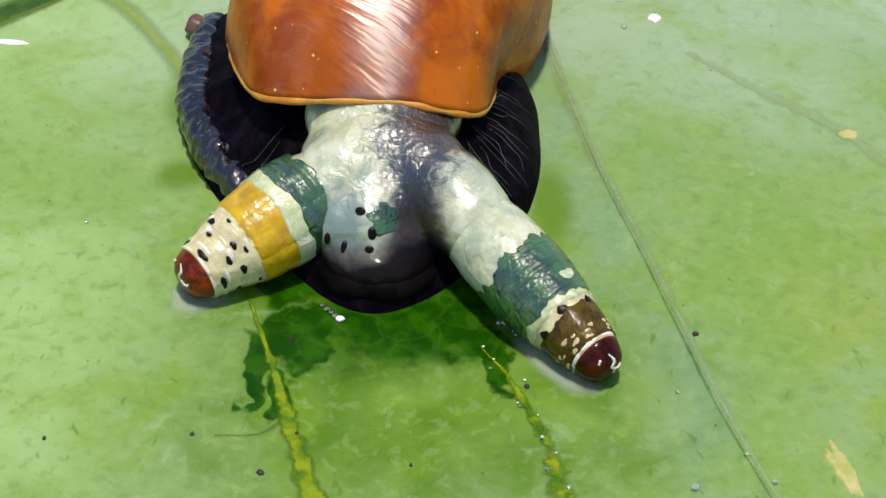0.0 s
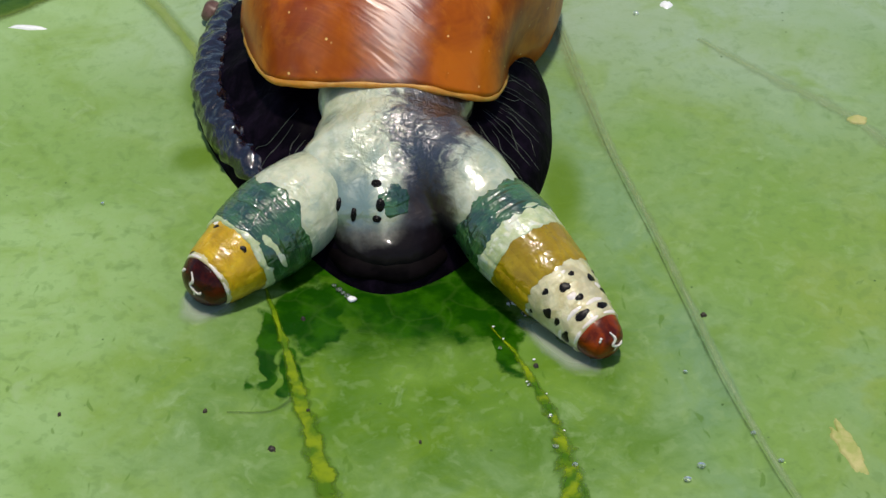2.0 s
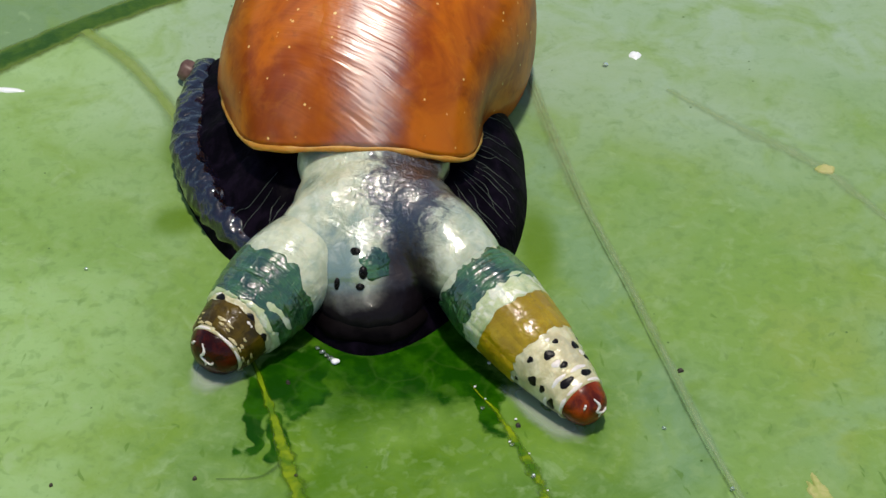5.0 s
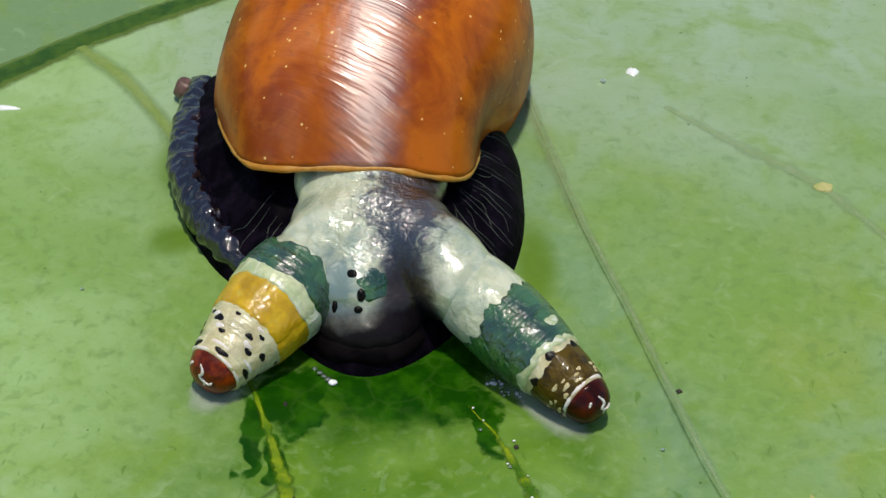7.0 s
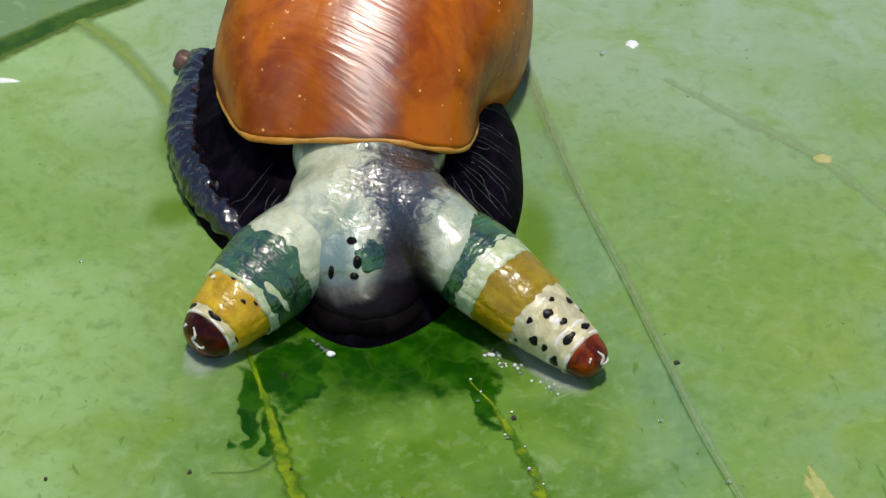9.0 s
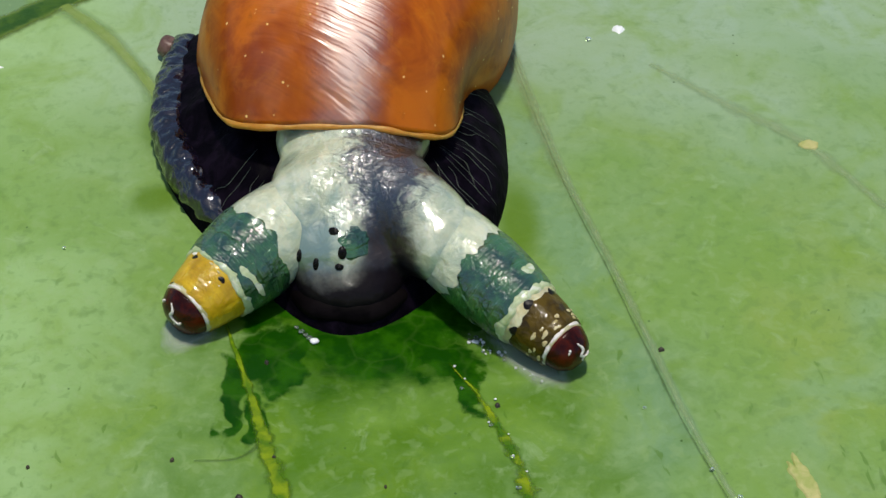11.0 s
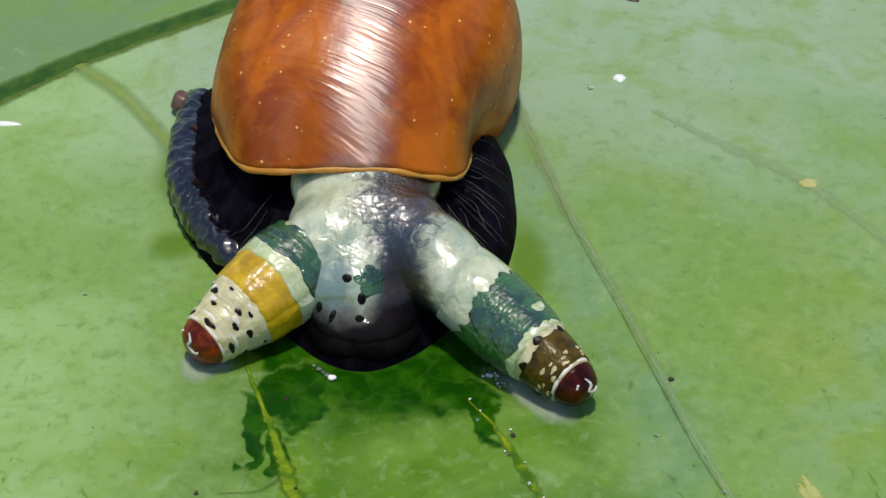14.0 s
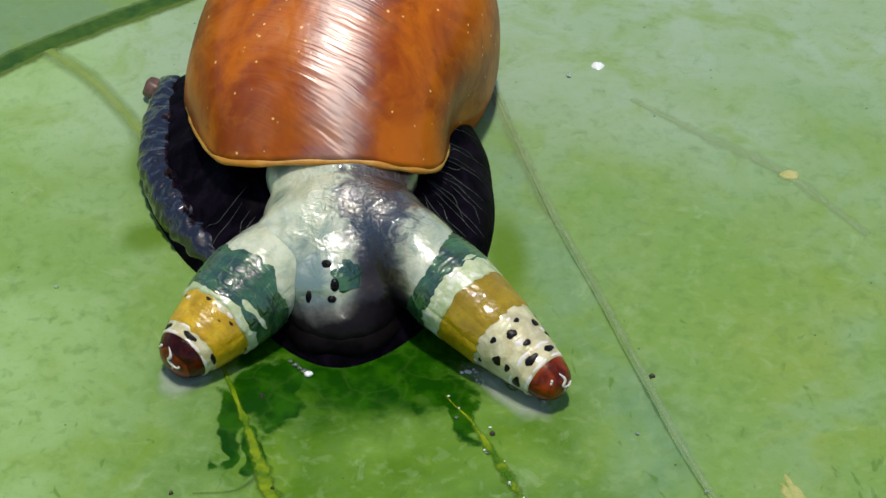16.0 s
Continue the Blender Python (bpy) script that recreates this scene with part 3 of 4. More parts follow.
def build_leaf():
    xs = np.concatenate([np.linspace(-46, -18, 30)[:-1], np.linspace(-18, 18, 380), np.linspace(18, 46, 30)[1:]])
    vs = np.concatenate([np.linspace(0, 0.3, 20)[:-1], np.linspace(0.3, 1, 320)])
    verts = []
    for v in vs:
        for x in xs:
            top = float(np.interp(x, EDGE_X, EDGE_Y)) + 0.25 * noise.noise(Vector((x * 0.9, 0, 0)))
            low = -34 + 0.012 * x * x
            y = low + (top - low) * v
            z = leaf_height(x, y) - 0.25 * max(0, (v - 0.97) / 0.03) ** 2
            verts.append((x, y, z))
    leaf = part("leaf", mesh_of("leaf", verts, grid_faces(len(vs), len(xs)), [LEAF]))
    m = leaf.modifiers.new("thickness", "SOLIDIFY")
    m.thickness, m.offset = 0.3 * MM, -1
    tagged(leaf, "broad pale green waxy leaf, mottled and veined, under the snail", "leaf")

    def strip(name, pts, widths, mat, label, **more):
        v, f, across = ribbon(pts, widths, **more)
        me = mesh_of(name, v, f, [mat])
        me.attributes.new("across", "FLOAT", "POINT").data.foreach_set("value", across)
        part(name, me, leaf, label)

    def spot(name, mat, label, *args, **more):
        v, f = patch(*args, **more)
        part(name, mesh_of(name, v, f, [mat]), leaf, label)

    strip("midrib", [(-30, -3.1), (-20, 4.4), (-12.7, 9.85), (-9.3, 12.6), (-4.5, 15.55), (-1.5, 17.1)], [1.7, 1.25, 1.1], MIDRIB, "thick dark green midrib", height=0.05, count=90, ragged=0.05, lift=0.02)
    strip("side_vein", [(-9.9, 11.9), (-8.3, 10.2), (-6.7, 7.6), (-6.0, 5.5)], [1.1, 0.7], PALE_VEIN, "pale side vein", height=0.03)
    strip("vein", [(-4.2, -1.0), (-4.09, -2.0), (-3.35, -4.45), (-2.83, -6.4), (-2.16, -8.95), (-1.6, -12), (-1.0, -18)], [0.04, 0.12, 0.42, 0.75, 0.95, 1.0], VEIN, "yellow-green lower vein", ragged=0.5, count=120)
    strip("vein", [(1.9, -3.7), (2.2, -4.2), (2.65, -4.9), (3.55, -7.2), (3.8, -8.8), (4.2, -12), (5, -18)], [0.04, 0.15, 0.5, 1.0, 1.3], BROKEN_VEIN, "broken yellow-green lower vein", ragged=0.6, seed=5.0, count=120)
    strip("side_vein", [(3.9, 10.5), (4.4, 8.0), (5.3, 3.7), (5.9, 2.0)], [0.2, 0.45, 0.5, 0.25, 0.02], FAINT, "pale vein along the fold", height=0.0, ragged=0.3, lift=0.02)
    strip("side_vein", [(-2.85, -6.3), (-3.5, -6.9), (-4.6, -7.0)], [0.22, 0.08], CREASE, "thin branch of the vein", height=0.0)
    strip("side_vein", [(8.4, 8.8), (10.5, 6.8), (12.6, 5.0), (14.5, 2.2)], [0.3, 0.8, 0.4], FAINT, "faint pale vein", height=0.0, ragged=0.6, lift=0.02)
    fold = [(4.06, 9.6), (5.28, 3.7), (6.28, 0.1), (7.0, -2.7), (7.77, -5.75), (8.7, -8.55), (9.9, -12)]
    # a pale and a dark strip paint the fold's light and shade
    strip("crease", [(x + 0.16, y) for x, y in fold], [0.24, 0.34, 0.3, 0.3], FAINT, "pale strip painted as the fold's lit lip", height=0.0, ragged=0.4, count=100, lift=0.02)
    strip("crease", fold, [0.02, 0.06, 0.09, 0.08, 0.04], CREASE, "thin dark strip painted as the fold's shade", height=0.0, ragged=0.5, count=100, seed=3.0, lift=0.035)
    spot("scar", BROWN, "small tan scar", 12.71, 4.94, 0.3, 0.2, 0, 0.25, seed=6.0)
    spot("scar", BROWN, "long tan scar", 10.65, -7.9, 0.28, 0.85, 15, 0.6, seed=7.0)
    for i, (x, y, r) in enumerate([(7.5, -3.38, 0.09), (-5.13, -6.98, 0.07), (8.55, 15.34, 0.3), (3.1, -5.2, 0.09), (-3.4, -8.2, 0.12), (-2.6, -6.9, 0.06), (-8.7, -7.2, 0.06), (0.2, -7.9, 0.05), (-2.9, -3.6, 0.07)]):
        spot("speck", SPECK, "", x, y, r, r * 0.8, i * 40, 0.5, seed=10.0 + i, sides=14, rings=3, height=0.04)
    spot("white_fleck", WHITE, "", 7.6, 10.65, 0.2, 0.22, 0, 0.5, seed=30.0, sides=16, rings=3)
    spot("white_fleck", WHITE, "", -11.9, 8.75, 0.55, 0.12, -3, 0.4, seed=31.0, sides=16, rings=3)
    return leaf


build_ground()
build_leaf()


# ---- the snail ----
def curve_of(pairs):
    xs, ys = zip(*pairs)
    xs, ys = np.array(xs, float), np.array(ys, float)
    m = np.gradient(ys, xs)

    def f(x):
        k = int(np.clip(np.searchsorted(xs, x) - 1, 0, len(xs) - 2))
        h = xs[k + 1] - xs[k]
        t = (x - xs[k]) / h
        return float((2 * t ** 3 - 3 * t * t + 1) * ys[k] + (t ** 3 - 2 * t * t + t) * h * m[k] + (3 * t * t - 2 * t ** 3) * ys[k + 1] + (t ** 3 - t * t) * h * m[k + 1])
    return f


SH_Y = curve_of([(0, 2.0), (0.15, 3.2), (0.35, 5.6), (0.6, 9.2), (0.8, 11.8), (0.92, 13.0), (1, 13.3)])
SH_TOP = curve_of([(0, 3.4), (0.1, 4.5), (0.25, 5.7), (0.45, 6.55), (0.6, 6.6), (0.75, 6.15), (0.88, 5.15), (0.96, 4.2), (1, 3.3)])
SH_L = curve_of([(0, 5.15), (0.15, 5.2), (0.35, 5.1), (0.55, 4.65), (0.75, 3.6), (0.88, 2.4), (0.96, 1.3), (1, 0.4)])
SH_R = curve_of([(0, 2.45), (0.1, 2.5), (0.2, 2.75), (0.35, 3.6), (0.5, 4.15), (0.65, 4.15), (0.8, 3.4), (0.9, 2.0), (0.96, 1.1), (1, 0.2)])
SWEEP_L = curve_of([(0, 0), (30, 0.3), (45, 0.9), (60, 2.4), (80, 4.5), (110, 6.0), (125, 6.5)])
SWEEP_R = curve_of([(0, 0), (30, 0.2), (45, 0.6), (60, 1.3), (80, 3.0), (110, 5.0), (125, 5.5)])


def shell_point(v, a):
    """v: 0 at the lip, 1 at the back; a: degrees round the back, 0 on top, negative on the snail's right."""
    mid = -1.0 + 0.6 * v
    wl, wr = SH_L(v) + mid, SH_R(v) - mid
    s, c = math.sin(radians(a)), math.cos(radians(a))
    x = mid + (wr if s > 0 else wl) * math.copysign(abs(s) ** 0.8, s)
    zb = 1.3 + 0.6 * v
    z = zb + (SH_TOP(v) - zb) * (abs(c) ** 0.8 if c > 0 else 0.9 * c)
    y = SH_Y(v) + (SWEEP_R(a) if a > 0 else SWEEP_L(-a)) * (1 - v) ** 2
    drop = min(1.0, max(0.0, (a - 10) / 40)) * (1 - v) ** 4
    return Vector((x, y - 0.35 * drop, z - 0.1 * drop))


BROOD = Vector((-0.85, -0.6, 1.35))
# black dots seen through the bulge: turn, height, half width and half length
DOTS = ((-128, 58, 0.16, 0.13), (-150, 6, 0.10, 0.2), (-93, 28, 0.13, 0.2), (-97, 5, 0.14, 0.12), (-131, 2, 0.09, 0.22))


def build_snail():
    snail = new("snail")
    tagged(snail, "amber-shelled snail with swollen banded eye stalks on a leaf", "snail")

    # shell
    rows, cols = 80, 90
    verts = [shell_point(i / (rows - 1), -125 + 250 * j / (cols - 1)) for i in range(rows) for j in range(cols)]
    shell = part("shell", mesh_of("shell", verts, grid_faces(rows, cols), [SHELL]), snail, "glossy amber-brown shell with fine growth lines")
    m = shell.modifiers.new("thickness", "SOLIDIFY")
    m.thickness, m.offset = 0.12 * MM, 0
    rim = [shell_point(0.0, -120 + 240 * j / 30) - Vector((0, 0.02, 0.05)) for j in range(31)]
    v, f = tube(rim, [0.06, 0.095, 0.1, 0.095, 0.06], 120, 10, 0.04, 1.5)
    part("lip", mesh_of("lip", v, f, [LIP]), shell, "pale tan rounded lip")
    axis = [(-1.5, 10.6, 4.2), (-2.5, 11.6, 4.6), (-3.0, 12.2, 4.75), (-3.45, 12.75, 4.85), (-3.6, 12.95, 4.9)]
    v, f = tube(axis, [1.5, 1.45, 1.0, 1.05, 0.62, 0.6, 0.2], 60, 24, 0.03, 2.0)
    part("spire", mesh_of("spire", v, f, [SPIRE]), shell, "pinkish-grey pointed spire")

    # foot: a dark dome under the shell, with a wrinkled margin
    outline = [(-6.45, 4.8), (-6.5, 7.5), (-6.1, 9.6), (-4, 11), (-1, 11.2), (2, 10), (3.6, 7), (3.85, 4.5), (3.7, 2.6), (3.2, 0.9), (2.2, -0.4), (1.0, -1.7), (-0.1, -2.45), (-1, -2.6), (-1.9, -2.2), (-2.8, -1.3), (-4.1, 0.4), (-5.3, 2.0)]
    rings, segs = 26, 120
    ring = smooth_path([(*p, 0) for p in outline[-2:] + outline + outline[:3]], 4 * segs)
    low, high = 2 / (len(outline) + 4), (2 + len(outline)) / (len(outline) + 4)
    margin = [ring[int((low + (high - low) * j / segs) * (4 * segs - 1))] for j in range(segs)]
    verts = []
    for i in range(rings + 1):
        r = i / rings
        for p in margin:
            x, y = -1.2 + (p.x + 1.2) * r, 4.2 + (p.y - 4.2) * r
            z = 2.3 * (1 - r ** 2.6) ** 0.7 if r < 1 else -0.05
            pleat = 0.12 * noise.noise(Vector((math.atan2(y - 4.2, x + 1.2) * 9, r * 0.8, 1.0)))
            w = noise.noise(Vector((x * 0.9, y * 0.9, 0))) * 0.25 + noise.noise(Vector((x * 2.5, y * 2.5, 4))) * 0.08 + pleat
            verts.append((x, y, z + w * min(1, 4 * (1 - r))))
    foot = part("foot", mesh_of("foot", verts, grid_faces(rings + 1, segs, True), [DARK]), snail, "black-violet wet wrinkled foot")
    rng = random.Random(2)
    for j in [40 + 1.1 * k for k in range(20)] + [101 + 1.5 * k for k in range(8)]:
        r0, r1, lean = rng.uniform(0.60, 0.74), rng.uniform(0.86, 0.97), rng.uniform(-1.5, 1.5)
        line = []
        for q in range(6):
            i, jj = int((r0 + (r1 - r0) * q / 5) * rings), int(j + lean * q / 5) % segs
            line.append(Vector(verts[i * segs + jj]) + Vector((0, 0, 0.02)))
        v, f = tube(line, [0.004, 0.010, 0.008, 0.004], 14, 5)
        part("slime_strand", mesh_of("slime_strand", v, f, [STRAND]), foot, "fine pale strand of slime")
    v, f = tube([(-5.8, 9.4, 0.5), (-6.0, 7.3, 0.6), (-5.95, 5.2, 0.65), (-5.45, 3.4, 0.6), (-4.6, 1.9, 0.55), (-3.7, 0.8, 0.4)], [0.36, 0.56, 0.62, 0.6, 0.5, 0.28], 200, 36, 0.10, 3.2)
    part("foot_margin", mesh_of("foot_margin", v, f, [EDGE]), snail, "rolled glistening violet-black foot edge")
    v, f = ball((-6.35, 9.3, 0.35), (0.35, 0.35, 0.35), 16, 10, 0.1, 3.0)
    part("tail_tip", mesh_of("tail_tip", v, f, [plain("tail_brown", (0.08, 0.04, 0.03), (0.16, 0.09, 0.07), 3.0, 0.4)]), snail, "brownish tail tip")

    # head: neck, crown and the roots of both stalks melted together
    lumps = [((-0.7, 4.0, 2.2), (2.3, 1.8, 1.35)), ((-0.65, 2.7, 2.3), (2.2, 1.7, 1.2)), ((-0.55, 1.5, 2.1), (1.85, 1.6, 1.2)),
             ((-1.5, 0.8, 2.0), (1.3, 1.3, 1.2)), ((-2.1, 1.35, 1.85), (0.8, 0.9, 0.9)), ((-1.85, 0.5, 1.8), (1.2, 1.2, 1.16)), ((-2.1, 0.3, 1.7), (1.18, 1.18, 1.14)),
             ((0.4, 0.8, 2.0), (1.3, 1.3, 1.22)), ((1.0, 0.1, 1.9), (1.25, 1.25, 1.22)), ((1.3, -0.3, 1.8), (1.27, 1.27, 1.25)), ((1.65, -0.75, 1.7), (1.2, 1.2, 1.17)),
             ((-0.85, 0.0, 1.6), (1.3, 1.2, 1.0)), ((-1.2, -0.45, 1.3), (1.0, 1.0, 0.95)), ((-0.95, -0.6, 1.35), (1.0, 1.0, 1.0)), ((-1.65, -0.45, 1.3), (1.05, 1.0, 0.95)), ((0.25, -0.35, 1.3), (0.85, 0.85, 0.9)), ((-0.75, -0.85, 0.7), (1.6, 1.45, 0.8)), ((-0.4, -0.5, 1.1), (1.3, 1.2, 0.8))]
    v, f, s = joined([(*ball(c, r), 0) for c, r in lumps])
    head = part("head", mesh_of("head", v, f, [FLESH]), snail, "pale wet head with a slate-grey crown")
    m = head.modifiers.new("melt", "REMESH")
    m.mode, m.voxel_size, m.use_smooth_shade = "VOXEL", 0.12 * MM, True
    m = head.modifiers.new("smooth", "SMOOTH")
    m.factor, m.iterations = 0.5, 20
    v, f = ball((-0.75, -0.95, 0.35), (1.7, 1.55, 0.6), 32, 18, 0.10, 1.2)
    part("muzzle", mesh_of("muzzle", v, f, [MUZZLE]), snail, "dark wet muzzle on the leaf")
    # the brood sac that shows through the pale bulge between the stalks
    skin = BVHTree.FromObject(head, bpy.context.evaluated_depsgraph_get())
    brood = []

    def on_skin(turn, height):
        a, e = radians(turn), radians(height)
        d = Vector((math.cos(a) * math.cos(e), math.sin(a) * math.cos(e), math.sin(e)))
        at, nor, face, dist = skin.ray_cast((BROOD + d * 4) * MM, -d)
        return at, nor

    verts, rings, sides = [], 8, 40
    for i in range(rings + 1):
        for j in range(sides):
            a = 2 * math.pi * j / sides
            rag = 1 + 0.45 * noise.noise(Vector((math.cos(a) * 1.8, math.sin(a) * 1.8, 6.0))) + 0.14 * noise.noise(Vector((math.cos(a) * 6, math.sin(a) * 6, 2.0)))
            at, nor = on_skin(-64 + 44 * i / rings * rag * math.cos(a), 48 + 26 * i / rings * rag * math.sin(a))
            verts.append(at / MM + nor * (-0.02 if i == rings else 0.012))
    part("green_patch", mesh_of("green_patch", verts, grid_faces(rings + 1, sides, True), [GREEN]), snail, "dark green patch under the wet skin")
    for k, (az, el, wide, tall) in enumerate(DOTS):
        verts, rings, sides = [(0, 0, 0.06)], 4, 18
        for i in range(1, rings + 1):
            f = i / rings
            for j in range(sides):
                a = 2 * math.pi * j / sides
                rag = 1 + 0.12 * noise.noise(Vector((math.cos(a) * 2.5 + k, math.sin(a) * 2.5, k * 3.0)))
                x, y = wide * f * rag * math.cos(a), tall * f * rag * math.sin(a)
                verts.append((x, y, 0.06 * (1 - f ** 3) - (x * x + y * y) / 10 - 0.03 * (i == rings)))
        faces = [(0, 1 + j, 1 + (j + 1) % sides) for j in range(sides)] + grid_faces(rings, sides, True, 1)
        ob = part("brood_dot", mesh_of("brood_dot", verts, faces, [BLACK]), snail, "black dot in the pale skin")
        places = []
        for q in range(21):
            at, nor = on_skin(az - 0.6 * q + 6, el + 1.2 * q - 12)
            places.append(Matrix.Translation(at) @ nor.to_track_quat("Z", "Y").to_matrix().to_4x4())
        brood.append((ob, places))

    right = build_stalk(snail, 0.93, 0.98, 3, MUSTARD)
    left = build_stalk(snail, 0.76, 1.10, 8, YELLOW)
    return snail, brood, left, right


PROFILE = curve_of([(0, 0.0), (0.035, 0.25), (0.12, 0.43), (0.26, 0.55), (0.5, 0.65), (0.9, 0.735), (1.6, 0.87), (2.6, 1.05), (3.7, 1.16), (4.6, 1.22), (5.4, 1.17), (6.2, 1.03), (6.8, 0.88), (7.4, 0.65), (7.8, 0.4)])
STRIPS = 12  # strips round one ring
# rings whose strips slide over one another: name, rest span behind the tip, how far they come forward, how proud they lie, label
RINGS = (("yellow_strip", 2.45, 4.15, 1.74, 0.035, "mustard yellow strip of the stalk's ring"),
         ("olive_strip", 3.9, 5.15, 3.0, 0.045, "dark olive strip of the stalk's ring"),
         ("pale_strip", 3.75, 4.65, 1.75, 0.055, "pale greenish strip of the stalk's ring"),
         ("green_strip", 4.35, 5.5, 2.2, 0.065, "dark green strip of the stalk's ring"),
         ("green_strip", 4.45, 5.65, 1.45, 0.072, "dark green strip with a ragged end"))


def lathe(stations, sides=48, lump=0.025, seed=0.0, wavy=0.0):
    """Rings about the local z axis; stations are (distance behind the tip, radius)."""
    verts = []
    for s, r in stations:
        for j in range(sides):
            a = 2 * math.pi * j / sides
            q = Vector((math.cos(a), math.sin(a), s * 0.8 + seed))
            rr = r * (1 + lump * noise.noise(q * 1.7) + 0.5 * lump * noise.noise(Vector((q.x, q.y, s * 5 + seed))))
            shift = wavy * (noise.noise(Vector((q.x * 1.3, q.y * 1.3, seed * 3))) + 0.4 * noise.noise(Vector((q.x * 4, q.y * 4, seed))))
            verts.append((rr * math.cos(a), rr * math.sin(a), -s - shift))
    return verts, grid_faces(len(stations), sides, True)


def ring_strip(s0, s1, proud, k, seed, front=0.10, back=0.22):
    """One curved strip of a ring, its ends ragged and turned down onto the skin."""
    rows, cols = 16, 7
    verts = []
    for i in range(rows):
        f = i / (rows - 1)
        for j in range(cols):
            u = j / (cols - 1) * 2 - 1
            a = 2 * math.pi * (k + 0.53 * u) / STRIPS
            c, d = math.cos(a), math.sin(a)
            wave = noise.noise(Vector((c * 1.5, d * 1.5, seed))) * 1.2 + noise.noise(Vector((c * 6, d * 6, seed + 4))) * 0.9
            s = s0 + (s1 - s0) * f + wave * (front * (1 - f) + back * f)
            r = PROFILE(s) * (1 + 0.014 * noise.noise(Vector((c * 1.7, d * 1.7, s * 2.2 + seed))))
            r += proud - (0.02 if abs(u) > 0.99 else 0) - ((proud + 0.03) if i in (0, rows - 1) else 0)
            verts.append((r * c, r * d, -s))
    return verts, grid_faces(rows, cols)


def build_stalk(snail, ka, kr, seed, yellow):
    """A swollen eye stalk. Its origin is the tip and it points along +z; strips slide along it. ka, kr: its length and girth."""
    def fitted(pieces):
        """The pieces' slots in order, sized for this stalk."""
        v, f, slots = joined(pieces)
        return [Vector((q[0] * kr, q[1] * kr, q[2] * ka)) for q in v], f, slots

    rng = random.Random(seed)
    # skin of the whole stalk: red tip, then pale, running into the head
    core_st = [(s, PROFILE(s) * 0.95 - 0.01 * (s < 0.05)) for s in (0.0, 0.015, 0.03, 0.06, 0.1, 0.15, 0.2, 0.3, 0.4, 0.5, 0.6, 0.7, 0.8)]
    core_st += [(1.0 + 0.2 * i, PROFILE(1.0 + 0.2 * i) * 0.985) for i in range(35)]
    v, f, s = fitted([(*lathe(core_st, 48, 0.022, seed), 0)])
    s = [1 if q[0] < 11 * 48 else 0 for q in f]
    stalk = part("eye_stalk", mesh_of("eye_stalk", v, f, [CORE, TIP], s), snail, "swollen eye stalk with a dark red tip")
    hood = [(q, PROFILE(q)) for q in (0.0, 0.02, 0.045, 0.08, 0.12, 0.17, 0.24, 0.32, 0.42, 0.52, 0.60, 0.66)] + [(0.70, 0.64), (0.72, 0.55)]
    v, f, s = fitted([(*lathe(hood, 36, 0.03, seed + 5), 0)])
    cap = part("dark_cap", mesh_of("dark_cap", v, f, [CAP]), stalk, "dark maroon cap over the tip")
    # white squiggle on the tip
    squiggle = []
    for line in (((-0.05, 0.22), (0.06, 0.05), (-0.04, -0.1), (0.1, -0.22), (0.06, -0.36)), ((0.1, -0.22), (0.22, -0.24), (0.3, -0.16)), ((-0.3, 0.14), (-0.38, 0.02))):
        mark = []
        for u, w in line:
            w += 0.34
            d = math.hypot(u, w)
            mark.append(Vector((u, w, 0.012 - float(np.interp(d, [0, 0.25, 0.43, 0.55, 0.65, 0.74], [0, 0.03, 0.10, 0.22, 0.44, 0.85])))))
        squiggle.append((*tube(mark, [0.02, 0.042, 0.03, 0.042, 0.02], 16, 6, 0.02, 9.0), 0))
    v, f, s = fitted(squiggle)
    part("white_mark", mesh_of("white_mark", v, f, [MARK]), stalk, "white squiggle on the tip")
    # spotted ring: a broken white rim, black dashes, then rows of black spots with white beside them
    st = [(0.70 + 0.1 * i, PROFILE(0.70 + 0.1 * i) + 0.003) for i in range(25)]
    v, f, s = fitted([(*lathe([(0.68, 0.62)] + st, 48, 0.022, seed), 0)])
    part("spotted_ring", mesh_of("spotted_ring", v, f, [COAT], s), stalk, "cream ring with black spots")
    pieces = []
    for ring, (s0, count, wide, tall) in enumerate(((0.98, 6, 0.27, 0.13), (1.45, 6, 0.14, 0.10), (1.85, 7, 0.15, 0.12), (2.22, 7, 0.10, 0.07))):
        for i in range(count):
            a = 2 * math.pi * (i + 0.5 * (ring % 2) + 0.3 * rng.random()) / count
            s = s0 + 0.16 * (rng.random() - 0.5)
            k = 0.75 + 0.5 * rng.random()
            pieces.append(spot_on(s, a, PROFILE(s), wide * k, tall * k, 1))
            if ring == 0:
                pieces.append(spot_on(s + 0.2, a + 0.2, PROFILE(s + 0.2), wide * 1.1, 0.06, 2))
            elif rng.random() < 0.65:
                pieces.append(spot_on(s + 0.15, a + 0.16, PROFILE(s + 0.15), wide, tall * 0.9, 2))
    for i in range(7):
        a = 2 * math.pi * (i + 0.3 * rng.random()) / 7
        s = 0.76 + 0.07 * (rng.random() - 0.5)
        pieces.append(spot_on(s, a, PROFILE(s), 0.3 * (0.8 + 0.4 * rng.random()), 0.055, 2))
    for piece in pieces:
        v, f, s = fitted([piece])
        if piece[2] == 1:
            part("black_spot", mesh_of("black_spot", v, f, [BLACK]), stalk, "black spot on the cream ring")
        else:
            part("white_spot", mesh_of("white_spot", v, f, [MARK]), stalk, "white spot beside the black ones")
    strips = []
